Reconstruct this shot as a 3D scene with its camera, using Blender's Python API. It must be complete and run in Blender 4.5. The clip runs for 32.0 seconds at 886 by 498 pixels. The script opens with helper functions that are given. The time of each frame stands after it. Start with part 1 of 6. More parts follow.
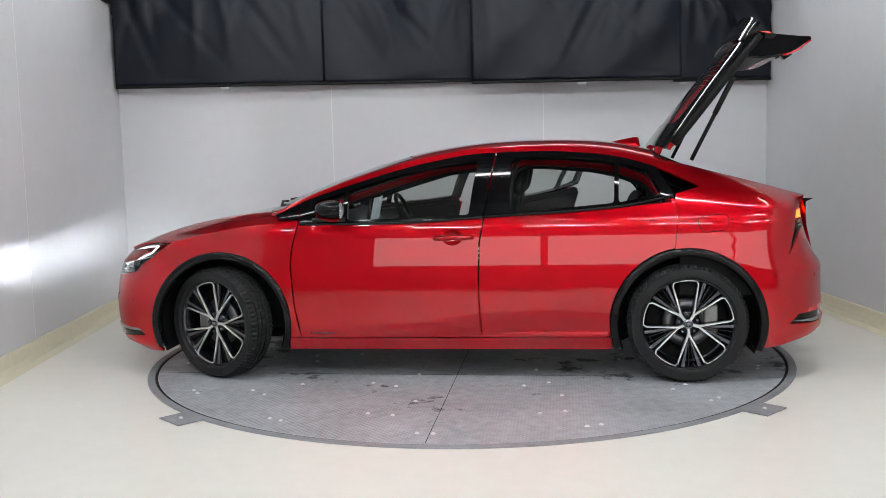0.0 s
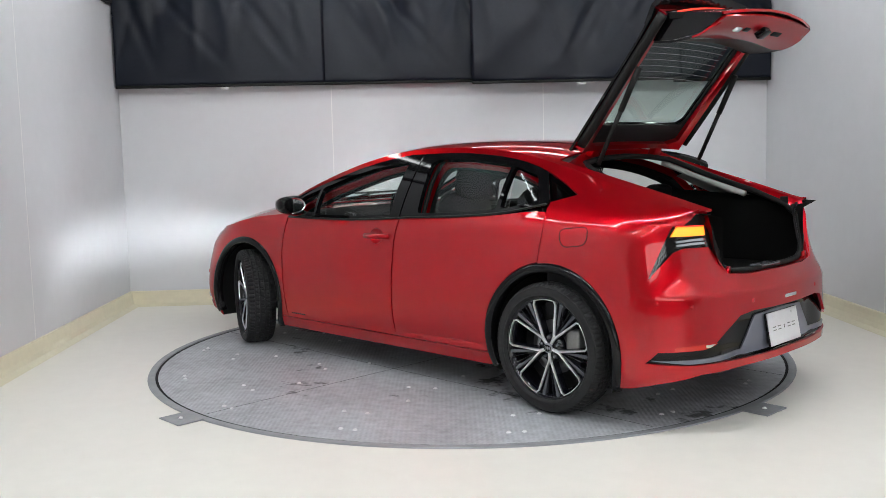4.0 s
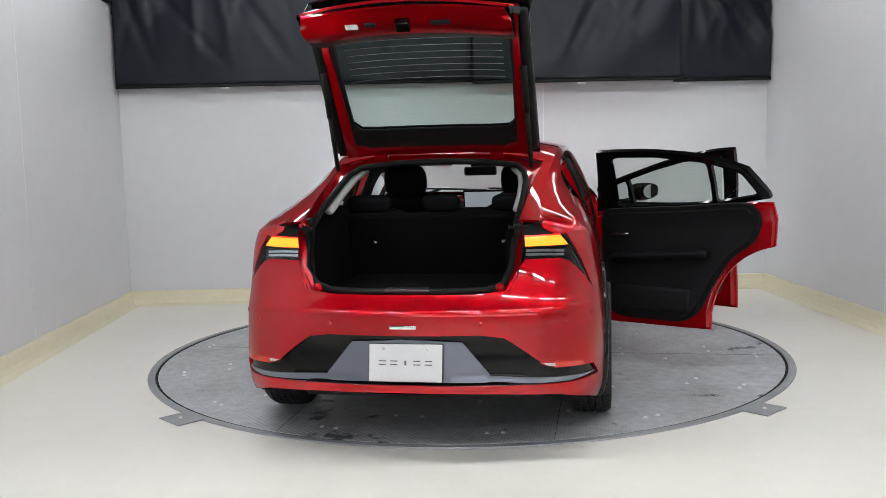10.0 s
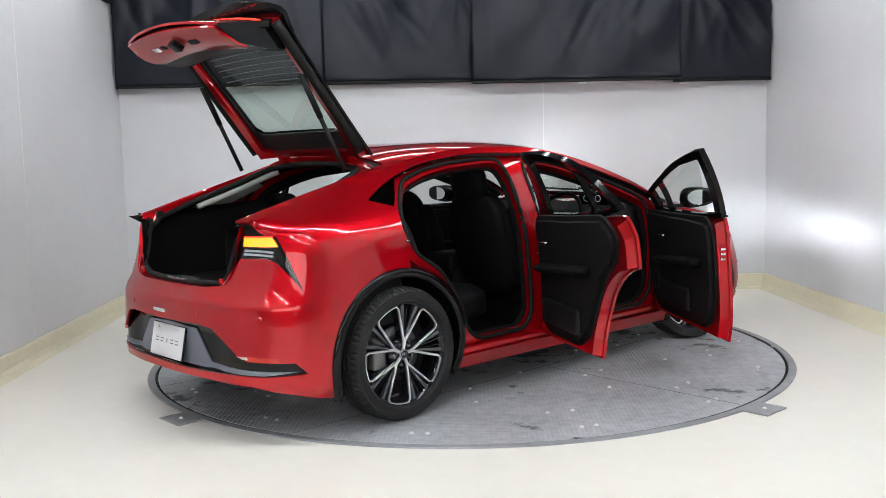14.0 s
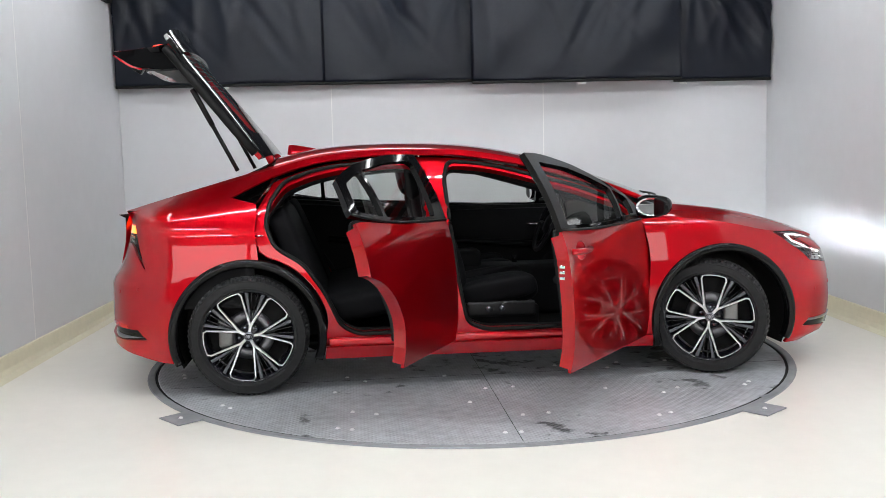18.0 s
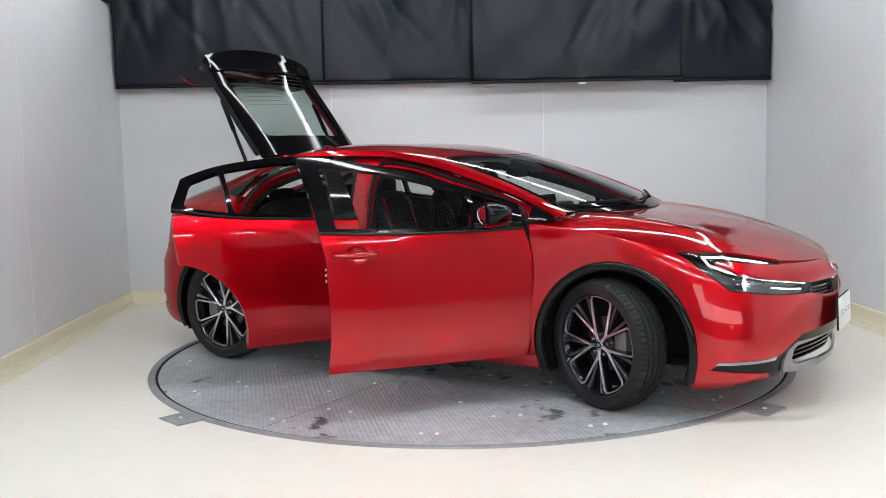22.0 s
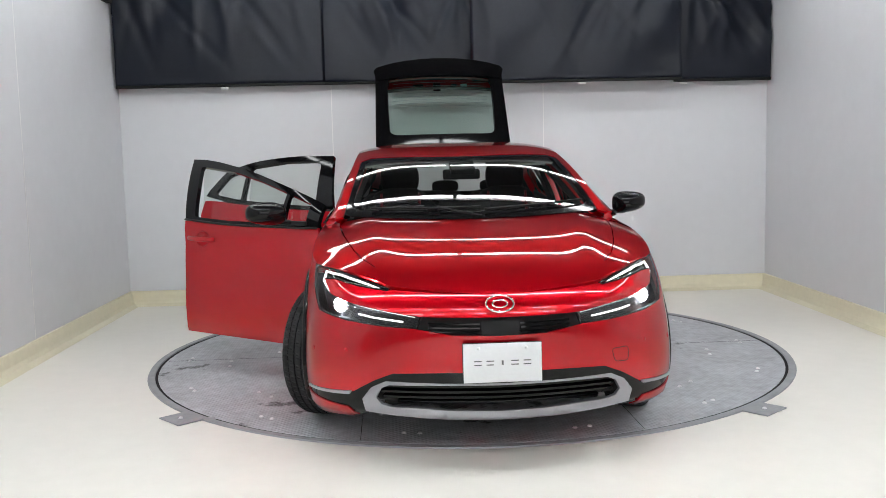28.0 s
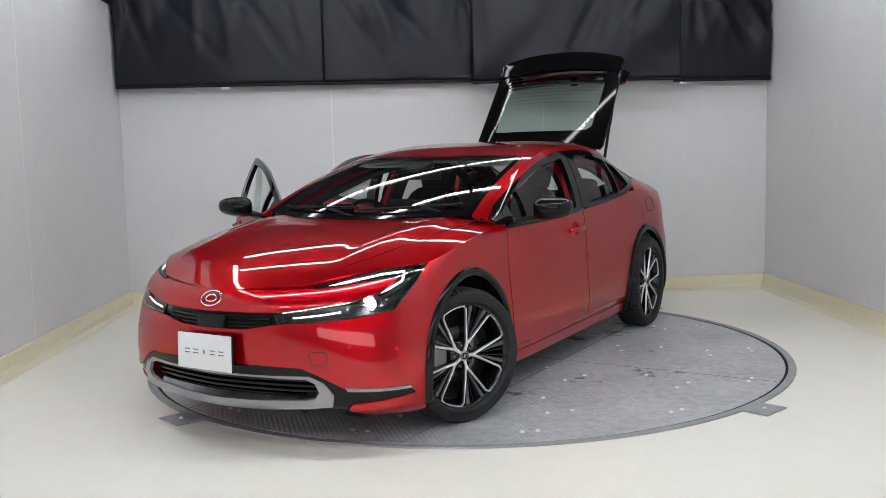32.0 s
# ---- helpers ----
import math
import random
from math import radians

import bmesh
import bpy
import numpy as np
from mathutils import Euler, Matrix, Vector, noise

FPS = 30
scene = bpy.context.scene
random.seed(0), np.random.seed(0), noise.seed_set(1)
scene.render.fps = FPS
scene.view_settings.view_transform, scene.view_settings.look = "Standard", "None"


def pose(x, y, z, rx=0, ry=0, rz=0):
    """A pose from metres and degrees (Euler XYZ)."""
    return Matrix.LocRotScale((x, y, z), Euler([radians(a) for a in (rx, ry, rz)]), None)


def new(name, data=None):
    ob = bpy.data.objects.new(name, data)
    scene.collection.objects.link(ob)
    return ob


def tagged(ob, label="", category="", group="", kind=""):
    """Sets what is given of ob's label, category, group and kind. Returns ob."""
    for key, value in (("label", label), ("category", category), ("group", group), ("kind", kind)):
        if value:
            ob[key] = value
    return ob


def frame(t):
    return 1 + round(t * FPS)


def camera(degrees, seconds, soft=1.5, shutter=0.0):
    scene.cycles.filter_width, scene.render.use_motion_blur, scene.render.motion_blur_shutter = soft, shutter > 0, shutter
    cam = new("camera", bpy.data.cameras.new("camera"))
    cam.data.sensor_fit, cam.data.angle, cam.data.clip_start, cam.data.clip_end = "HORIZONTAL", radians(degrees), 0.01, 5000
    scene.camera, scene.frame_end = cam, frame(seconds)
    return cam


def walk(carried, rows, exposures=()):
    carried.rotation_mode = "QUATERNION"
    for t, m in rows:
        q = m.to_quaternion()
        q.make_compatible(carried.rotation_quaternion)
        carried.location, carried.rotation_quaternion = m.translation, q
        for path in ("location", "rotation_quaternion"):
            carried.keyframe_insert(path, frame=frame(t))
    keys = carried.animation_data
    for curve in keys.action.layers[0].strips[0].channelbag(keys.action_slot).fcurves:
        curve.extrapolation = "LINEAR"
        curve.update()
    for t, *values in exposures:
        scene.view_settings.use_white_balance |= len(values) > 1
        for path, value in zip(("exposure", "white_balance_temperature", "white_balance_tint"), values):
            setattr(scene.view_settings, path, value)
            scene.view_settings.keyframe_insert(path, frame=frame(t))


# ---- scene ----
# ---- camera ----
cam = camera(51.09, 32.0, soft=0.85)
CAM_POSE = pose(0.007, -6.184, 1.347, 90 - 6.0, 0, 1.53) @ pose(0, 0, 0, 0, 0, -1.34)
walk(cam, [(0.0, CAM_POSE), (32.0, CAM_POSE)], exposures=((0.0, 0.26), (3.0, 0.34), (6.0, 0.36), (11.0, 0.36), (12.0, 0.38), (13.0, 0.55), (14.0, 0.56), (17.0, 0.56), (21.0, 0.55), (25.0, 0.55),
                                                         (28.0, 0.52), (29.0, 0.36), (30.0, 0.22), (32.0, 0.28)))

# heading of the car on the turntable, degrees, clock time in seconds
HEADING = ((0.0, 174.01), (1.0, 164.3), (2.0, 154.8), (3.5, 140.8), (5.5, 122.35), (7.0, 108.9), (8.5, 95.4), (10.0, 81.5), (11.5, 67.8),
           (13.0, 54.1), (14.5, 39.8), (16.5, 21.1), (18.0, 7.1), (19.5, -7.2), (21.0, -21.6), (22.5, -35.8), (24.0, -49.65), (25.5, -63.0),
           (27.5, -80.55), (29.0, -94.3), (30.0, -103.1), (31.0, -111.2), (32.0, -119.0))
CAR_OFFSET = (0.024, -0.053)
AXIS = (-0.006, -0.004)

# ---- world and lights ----
world = bpy.data.worlds.new("world")
scene.world = world
world.use_nodes = True
world.node_tree.nodes["Background"].inputs[0].default_value = (0.75, 0.85, 1.0, 1)
world.node_tree.nodes["Background"].inputs[1].default_value = 0.1

# ---- materials ----


def mat(name, color, rough=0.5, metal=0.0, coat=0.0, coat_rough=0.03, spec=0.5, noise_scale=0.0, var=0.0, bump=0.0, bump_scale=200.0,
        emit=None, emit_strength=0.0, alpha=1.0, transmission=0.0, ior=1.45, rough_var=0.0):
    """A procedural material: base colour with two scales of variation, roughness variation and fine relief."""
    m = bpy.data.materials.new(name)
    m.use_nodes = True
    nt = m.node_tree
    b = nt.nodes["Principled BSDF"]
    b.inputs["Base Color"].default_value = (*color, 1)
    b.inputs["Roughness"].default_value = rough
    b.inputs["Metallic"].default_value = metal
    b.inputs["Coat Weight"].default_value = coat
    b.inputs["Coat Roughness"].default_value = coat_rough
    b.inputs["Specular IOR Level"].default_value = spec
    b.inputs["Alpha"].default_value = alpha
    b.inputs["Transmission Weight"].default_value = transmission
    b.inputs["IOR"].default_value = ior
    if emit:
        b.inputs["Emission Color"].default_value = (*emit, 1)
        b.inputs["Emission Strength"].default_value = emit_strength
    if var or rough_var or bump:
        tc = nt.nodes.new("ShaderNodeTexCoord")
    if var:
        n1 = nt.nodes.new("ShaderNodeTexNoise")
        n1.inputs["Scale"].default_value = noise_scale
        n1.inputs["Detail"].default_value = 6
        n2 = nt.nodes.new("ShaderNodeTexNoise")
        n2.inputs["Scale"].default_value = noise_scale * 11
        n2.inputs["Detail"].default_value = 3
        nt.links.new(tc.outputs["Object"], n1.inputs["Vector"])
        nt.links.new(tc.outputs["Object"], n2.inputs["Vector"])
        mix = nt.nodes.new("ShaderNodeMath")
        mix.operation = "ADD"
        nt.links.new(n1.outputs["Fac"], mix.inputs[0])
        nt.links.new(n2.outputs["Fac"], mix.inputs[1])
        mr = nt.nodes.new("ShaderNodeMapRange")
        mr.inputs["From Min"].default_value, mr.inputs["From Max"].default_value = 0.6, 1.4
        mr.inputs["To Min"].default_value, mr.inputs["To Max"].default_value = 1 - var, 1 + var
        nt.links.new(mix.outputs[0], mr.inputs["Value"])
        mul = nt.nodes.new("ShaderNodeVectorMath")
        mul.operation = "SCALE"
        mul.inputs[0].default_value = color
        nt.links.new(mr.outputs[0], mul.inputs["Scale"])
        nt.links.new(mul.outputs[0], b.inputs["Base Color"])
    if rough_var:
        n3 = nt.nodes.new("ShaderNodeTexNoise")
        n3.inputs["Scale"].default_value = max(noise_scale, 1.0) * 2.3
        n3.inputs["Detail"].default_value = 5
        nt.links.new(tc.outputs["Object"], n3.inputs["Vector"])
        mr2 = nt.nodes.new("ShaderNodeMapRange")
        mr2.inputs["From Min"].default_value, mr2.inputs["From Max"].default_value = 0.3, 0.7
        mr2.inputs["To Min"].default_value, mr2.inputs["To Max"].default_value = max(rough - rough_var, 0.02), rough + rough_var
        nt.links.new(n3.outputs["Fac"], mr2.inputs["Value"])
        nt.links.new(mr2.outputs[0], b.inputs["Roughness"])
    if bump:
        n4 = nt.nodes.new("ShaderNodeTexNoise")
        n4.inputs["Scale"].default_value = bump_scale
        n4.inputs["Detail"].default_value = 4
        nt.links.new(tc.outputs["Object"], n4.inputs["Vector"])
        bp = nt.nodes.new("ShaderNodeBump")
        bp.inputs["Strength"].default_value = bump
        bp.inputs["Distance"].default_value = 0.01
        nt.links.new(n4.outputs["Fac"], bp.inputs["Height"])
        nt.links.new(bp.outputs["Normal"], b.inputs["Normal"])
    return m


M_PAINT = mat("red_paint", (0.50, 0.0022, 0.009), rough=0.30, metal=0.75, coat=1.0, coat_rough=0.0, spec=0.05, noise_scale=900, var=0.06)
M_PAINT.node_tree.nodes["Principled BSDF"].inputs["Coat IOR"].default_value = 1.54
M_PAINT.node_tree.nodes["Principled BSDF"].inputs["Specular Tint"].default_value = (0.5, 0.01, 0.02, 1)
M_BLACK_GLOSS = mat("gloss_black", (0.0035, 0.0035, 0.004), rough=0.06, spec=0.32, noise_scale=40, var=0.1)
M_BLACK_TRIM = mat("black_plastic", (0.008, 0.008, 0.009), rough=0.5, spec=0.3, noise_scale=60, var=0.15, bump=0.06, bump_scale=900)
M_SEAL = mat("black_rubber", (0.006, 0.006, 0.006), rough=0.6, spec=0.25, noise_scale=50, var=0.15)
M_INTERIOR = mat("interior_black", (0.006, 0.006, 0.007), rough=0.62, spec=0.2, noise_scale=30, var=0.2, bump=0.08, bump_scale=700)
M_SEAT = mat("seat_leather", (0.006, 0.006, 0.007), rough=0.62, spec=0.09, noise_scale=25, var=0.2, bump=0.05, bump_scale=450)
M_STRIPE = mat("seat_stripe_red", (0.10, 0.004, 0.008), rough=0.7, spec=0.1, noise_scale=60, var=0.15)
M_CARPET = mat("boot_carpet", (0.004, 0.004, 0.004), rough=1.0, spec=0.1, noise_scale=120, var=0.3, bump=0.2, bump_scale=1200)
M_HEADLINER = mat("headliner", (0.42, 0.41, 0.40), rough=0.9, noise_scale=80, var=0.05)
M_TYRE = mat("tyre_rubber", (0.016, 0.016, 0.017), rough=0.6, spec=0.3, noise_scale=18, var=0.25, bump=0.08, bump_scale=500, rough_var=0.1)
M_ALLOY = mat("machined_alloy", (0.80, 0.80, 0.82), rough=0.28, metal=1.0, noise_scale=60, var=0.04)
M_WHEEL_BLACK = mat("wheel_black", (0.006, 0.006, 0.009), rough=0.12, spec=0.5, noise_scale=40, var=0.1)
M_CHROME = mat("chrome", (0.85, 0.85, 0.86), rough=0.06, metal=1.0, noise_scale=30, var=0.02)
M_SILVER = mat("satin_silver", (0.33, 0.33, 0.36), rough=0.28, metal=0.85, noise_scale=200, var=0.03)
M_GUNMETAL = mat("gunmetal", (0.10, 0.105, 0.12), rough=0.25, metal=0.6, coat=0.4, noise_scale=200, var=0.05)
M_INSERT = mat("blue_grey_satin", (0.20, 0.215, 0.27), rough=0.30, metal=0.6, coat=0.3, noise_scale=200, var=0.04)
M_DISC = mat("brake_disc", (0.20, 0.20, 0.21), rough=0.38, metal=1.0, noise_scale=90, var=0.1)
M_CALIPER = mat("caliper_cast", (0.26, 0.26, 0.25), rough=0.5, metal=0.6, noise_scale=90, var=0.12)
M_MIRROR = mat("mirror_glass", (0.86, 0.88, 0.90), rough=0.01, metal=1.0)
M_PLATE = mat("white_plate", (0.78, 0.79, 0.81), rough=0.35, noise_scale=8, var=0.03)
M_INK = mat("grey_ink", (0.12, 0.12, 0.13), rough=0.4)
M_AMBER = mat("tail_glow_amber", (0.6, 0.1, 0.01), rough=0.3, emit=(1.0, 0.22, 0.012), emit_strength=2.6)
M_REDGLOW = mat("tail_glow_red", (0.5, 0.02, 0.01), rough=0.3, emit=(1.0, 0.04, 0.015), emit_strength=1.2)
# no lamp: faint emission stands in for light the reflector throws back
M_REFLECTOR_GLOW = mat("red_reflector_glow", (0.45, 0.012, 0.010), rough=0.15, coat=1.0, emit=(1.0, 0.05, 0.02), emit_strength=0.12)
M_DRL = mat("lamp_glow_white", (0.9, 0.9, 0.9), rough=0.3, emit=(1.0, 0.97, 0.94), emit_strength=1.5)
M_BEAM = mat("lamp_beam_white", (0.9, 0.9, 0.9), rough=0.3, emit=(0.95, 0.98, 1.0), emit_strength=11000)
M_LAMP_INNER = mat("lamp_inner_dark", (0.008, 0.008, 0.009), rough=0.3, metal=0.2, coat=0.1)
M_SCREEN = mat("display_glow", (0.1, 0.1, 0.1), rough=0.2, emit=(0.80, 0.9, 1.0), emit_strength=0.22)


def glass_mat(name, tint, rough=0.0, gloss=0.05):
    """Thin pane: mostly see-through with a mirror share that grows at grazing angles."""
    m = bpy.data.materials.new(name)
    m.use_nodes = True
    nt = m.node_tree
    nt.nodes.clear()
    out = nt.nodes.new("ShaderNodeOutputMaterial")
    tr = nt.nodes.new("ShaderNodeBsdfTransparent")
    tr.inputs[0].default_value = (*tint, 1)
    gl = nt.nodes.new("ShaderNodeBsdfGlossy")
    gl.inputs["Roughness"].default_value = rough
    gl.inputs["Color"].default_value = (0.9, 0.9, 0.9, 1)
    fr = nt.nodes.new("ShaderNodeLayerWeight")
    fr.inputs["Blend"].default_value = 0.5
    pw = nt.nodes.new("ShaderNodeMath")
    pw.operation = "POWER"
    pw.inputs[1].default_value = 5.0
    ad = nt.nodes.new("ShaderNodeMath")
    ad.operation = "MULTIPLY_ADD"
    ad.inputs[1].default_value = 0.9
    ad.inputs[2].default_value = gloss
    nt.links.new(fr.outputs["Facing"], pw.inputs[0])
    mx = nt.nodes.new("ShaderNodeMixShader")
    nt.links.new(pw.outputs[0], ad.inputs[0])
    nt.links.new(ad.outputs[0], mx.inputs[0])
    nt.links.new(tr.outputs[0], mx.inputs[1])
    nt.links.new(gl.outputs[0], mx.inputs[2])
    nt.links.new(mx.outputs[0], out.inputs[0])
    return m


M_GLASS = glass_mat("window_glass", (0.80, 0.84, 0.81))
M_GLASS_REAR = glass_mat("tailgate_glass", (0.56, 0.68, 0.62))
M_GLASS_DARK = glass_mat("privacy_glass", (0.30, 0.32, 0.32))
M_LENS = glass_mat("lamp_lens", (0.86, 0.88, 0.90))
M_LENS_SMOKE = glass_mat("smoked_lens", (0.30, 0.28, 0.28))

M_WALL = mat("white_wall", (0.655, 0.66, 0.685), rough=0.42, noise_scale=0.9, var=0.025, rough_var=0.1, bump=0.02, bump_scale=60)
M_WALL_TRIM = mat("cream_base", (0.74, 0.69, 0.52), rough=0.35, noise_scale=2.0, var=0.05)
M_FLOOR = mat("cream_epoxy_floor", (0.845, 0.82, 0.755), rough=0.32, noise_scale=0.8, var=0.03, rough_var=0.02, bump=0.012, bump_scale=9)
M_CEIL = mat("ceiling_black", (0.03, 0.03, 0.032), rough=0.8, noise_scale=1.0, var=0.03)
M_BLIND = mat("black_blind_cloth", (0.017, 0.021, 0.034), rough=0.36, spec=0.42, noise_scale=3.0, var=0.08, bump=0.22, bump_scale=3.0, rough_var=0.04)
M_STEEL = mat("turntable_steel", (0.43, 0.445, 0.470), rough=0.40, metal=0.1, noise_scale=1.6, var=0.30, rough_var=0.12)
M_RIM_STEEL = mat("ring_steel", (0.30, 0.308, 0.325), rough=0.42, metal=0.2, noise_scale=4.0, var=0.12, rough_var=0.1)
M_GAP = mat("gap_dark", (0.006, 0.006, 0.006), rough=0.9)
M_BOLT = mat("bolt_steel", (0.85, 0.85, 0.86), rough=0.35, metal=0.3)
# tube strengths differ by row only to balance floor and wall light
M_TUBE = mat("tube_light", (0.9, 0.9, 0.9), rough=0.4, emit=(0.95, 0.985, 1.0), emit_strength=15.5)
M_TUBE_BRIGHT = mat("bright_tube_light", (0.9, 0.9, 0.9), rough=0.4, emit=(0.95, 0.985, 1.0), emit_strength=62)
M_TUBE_DIM = mat("dim_tube_light", (0.9, 0.9, 0.9), rough=0.4, emit=(0.95, 0.985, 1.0), emit_strength=8)
M_TUBE_SIDE = mat("side_tube_light", (0.9, 0.9, 0.9), rough=0.4, emit=(0.95, 0.985, 1.0), emit_strength=10)
M_FIXTURE = mat("fixture_white", (0.8, 0.8, 0.8), rough=0.4)
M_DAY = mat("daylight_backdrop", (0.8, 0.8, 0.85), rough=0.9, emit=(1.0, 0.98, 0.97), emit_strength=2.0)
M_CONCRETE = mat("grey_concrete_floor", (0.20, 0.20, 0.195), rough=0.5, noise_scale=1.3, var=0.15, rough_var=0.1)
M_SHED = mat("workshop_wall", (0.26, 0.26, 0.265), rough=0.7, noise_scale=1.0, var=0.08)
M_SHED_SIDE = mat("workshop_side_wall", (0.33, 0.33, 0.325), rough=0.6, noise_scale=1.0, var=0.06)

# ---- mesh helpers ----


def part(name, bm, material, parent, label="", smooth=True):
    """Links a bmesh as one mesh object under a thing or a part."""
    me = bpy.data.meshes.new(name)
    bm.to_mesh(me)
    bm.free()
    me.materials.append(material)
    if smooth:
        me.polygons.foreach_set("use_smooth", [True] * len(me.polygons))
    ob = new(name, me)
    if parent:
        ob.parent = parent
    return tagged(ob, label)


def box_bm(bm, lo, hi, bevel=0.0, m=None, seg=2):
    """Adds a box from corner lo to corner hi, its edges rounded."""
    r = bmesh.ops.create_cube(bm, size=1)
    vs = r["verts"]
    for v in vs:
        v.co = Vector([lo[i] + (v.co[i] + 0.5) * (hi[i] - lo[i]) for i in range(3)])
    if bevel:
        es = list({e for v in vs for e in v.link_edges})
        r = bmesh.ops.bevel(bm, geom=es, offset=bevel, segments=seg, affect="EDGES", profile=0.6)
        vs = list({v for f in r["faces"] for v in f.verts} | {v for v in vs if v.is_valid})
    if m is not None:
        bmesh.ops.transform(bm, matrix=m, verts=vs)
    return vs


def cyl_bm(bm, r1, r2, depth, m, seg=24, caps=True):
    r = bmesh.ops.create_cone(bm, cap_ends=caps, cap_tris=False, segments=seg, radius1=r1, radius2=r2, depth=depth, matrix=m)
    return r["verts"]


def lathe_bm(bm, profile, axis_m, seg=48, closed=False):
    """Turns a profile of (radius, height) round the local z axis of axis_m."""
    rings = []
    for k in range(seg):
        a = 2 * math.pi * k / seg
        rings.append([bm.verts.new(axis_m @ Vector((r * math.cos(a), r * math.sin(a), h))) for r, h in profile])
    n = len(profile)
    for k in range(seg):
        p, q = rings[k], rings[(k + 1) % seg]
        for i in range(n if closed else n - 1):
            j = (i + 1) % n
            bm.faces.new((p[i], q[i], q[j], p[j]))
    return rings


def tube_bm(bm, pts, r, seg=8, closed=False, flat=1.0):
    """A round bar along a line of points."""
    pts = [Vector(p) for p in pts]
    rings = []
    n = len(pts)
    up = Vector((0, 0, 1))
    for i, p in enumerate(pts):
        a = pts[(i - 1) % n] if (closed or i > 0) else p
        b = pts[(i + 1) % n] if (closed or i < n - 1) else p
        d = (b - a).normalized()
        u = up if abs(d.dot(up)) < 0.95 else Vector((0, 1, 0))
        sx = d.cross(u).normalized()
        sy = sx.cross(d).normalized()
        rings.append([bm.verts.new(p + r * (math.cos(2 * math.pi * k / seg) * sx + flat * math.sin(2 * math.pi * k / seg) * sy)) for k in range(seg)])
    for i in range(n if closed else n - 1):
        p, q = rings[i], rings[(i + 1) % n]
        for k in range(seg):
            bm.faces.new((p[k], p[(k + 1) % seg], q[(k + 1) % seg], q[k]))
    if not closed:
        bm.faces.new(rings[0][::-1])
        bm.faces.new(rings[-1])


# ---- room ----
# the back wall runs slightly askew to the picture; room frame: u along the back wall, v away from the camera
ROOM = Matrix.Rotation(math.atan2(2.596 - 2.206, 2.81 + 3.122), 4, "Z")
RU0, RU1 = -2.96, 2.98
RV1 = 2.41
RV0 = -4.0
RH = 3.05
T_WALL = 0.12


def room_ob(name, bm, material, label, kind="structure", category="", smooth=False):
    ob = part(name, bm, material, None, label, smooth)
    ob.matrix_basis = ROOM
    return tagged(ob, kind=kind, category=category)
bm = bmesh.new()
box_bm(bm, (RU0 - 0.5, RV0, -0.3), (RU1 + 0.5, RV1 + 0.5, -0.004))
box_bm(bm, (-6.5, -8.5, -0.3), (6.5, RV0, -0.004))
room_ob("floor", bm, M_FLOOR, "glossy cream epoxy floor of the photo booth")
bm = bmesh.new()
box_bm(bm, (-6.5, -12.5, -0.3), (6.5, -8.501, -0.006))
room_ob("floor_2", bm, M_CONCRETE, "grey concrete floor of the workshop in front of the booth")
bm = bmesh.new()
box_bm(bm, (RU0 - T_WALL, RV1, 0.0), (RU1 + T_WALL, RV1 + T_WALL, RH))
wall_north = room_ob("wall_north", bm, M_WALL, "white panelled back wall of the photo booth")
bm = bmesh.new()
box_bm(bm, (RU0 - T_WALL, RV0, 0.0), (RU0, RV1 - 0.002, RH))
wall_west = room_ob("wall_west", bm, M_WALL, "white side wall with a satin finish")
bm = bmesh.new()
box_bm(bm, (RU1, RV0, 0.0), (RU1 + T_WALL, RV1 - 0.002, RH))
wall_east = room_ob("wall_east", bm, M_WALL, "white side wall with a satin finish")
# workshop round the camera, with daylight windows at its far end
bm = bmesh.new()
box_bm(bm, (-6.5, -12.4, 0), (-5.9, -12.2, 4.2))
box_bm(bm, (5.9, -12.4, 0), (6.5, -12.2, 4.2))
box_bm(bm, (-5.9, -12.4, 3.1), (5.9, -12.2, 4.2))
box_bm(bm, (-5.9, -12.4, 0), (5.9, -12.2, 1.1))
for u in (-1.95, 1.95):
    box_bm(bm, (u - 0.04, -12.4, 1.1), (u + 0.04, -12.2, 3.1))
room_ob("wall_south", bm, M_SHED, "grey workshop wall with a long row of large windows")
for nm, x0, x1, y0, y1 in (("wall_southwest", -6.5, -6.3, -12.2, RV0), ("wall_southeast", 6.3, 6.5, -12.2, RV0)):
    bm = bmesh.new()
    box_bm(bm, (x0, y0, 0), (x1, y1, 4.2))
    room_ob(nm, bm, M_SHED_SIDE, "grey workshop side wall")
bm = bmesh.new()
box_bm(bm, (-6.5, RV0, 0), (RU0 - T_WALL, RV0 + 0.1, 4.2))
box_bm(bm, (RU1 + T_WALL, RV0, 0), (6.5, RV0 + 0.1, 4.2))
box_bm(bm, (RU0 - T_WALL, RV0, RH + 0.1), (RU1 + T_WALL, RV0 + 0.1, 4.2))
room_ob("wall_booth_front", bm, M_SHED, "grey workshop wall round the booth's mouth")
bm = bmesh.new()
box_bm(bm, (-6.5, -12.4, 4.2), (6.5, RV0 + 0.1, 4.3))
room_ob("ceiling_2", bm, M_SHED, "grey workshop ceiling")
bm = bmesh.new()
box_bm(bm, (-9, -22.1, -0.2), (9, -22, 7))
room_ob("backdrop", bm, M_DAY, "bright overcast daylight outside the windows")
bm = bmesh.new()
box_bm(bm, (-9, -22, -0.3), (9, -12.5, -0.02))
room_ob("ground", bm, M_CONCRETE, "grey asphalt yard outside the windows")
bm = bmesh.new()
box_bm(bm, (RU0 - T_WALL, RV0, RH), (RU1 + T_WALL, RV1 + T_WALL, RH + 0.1))
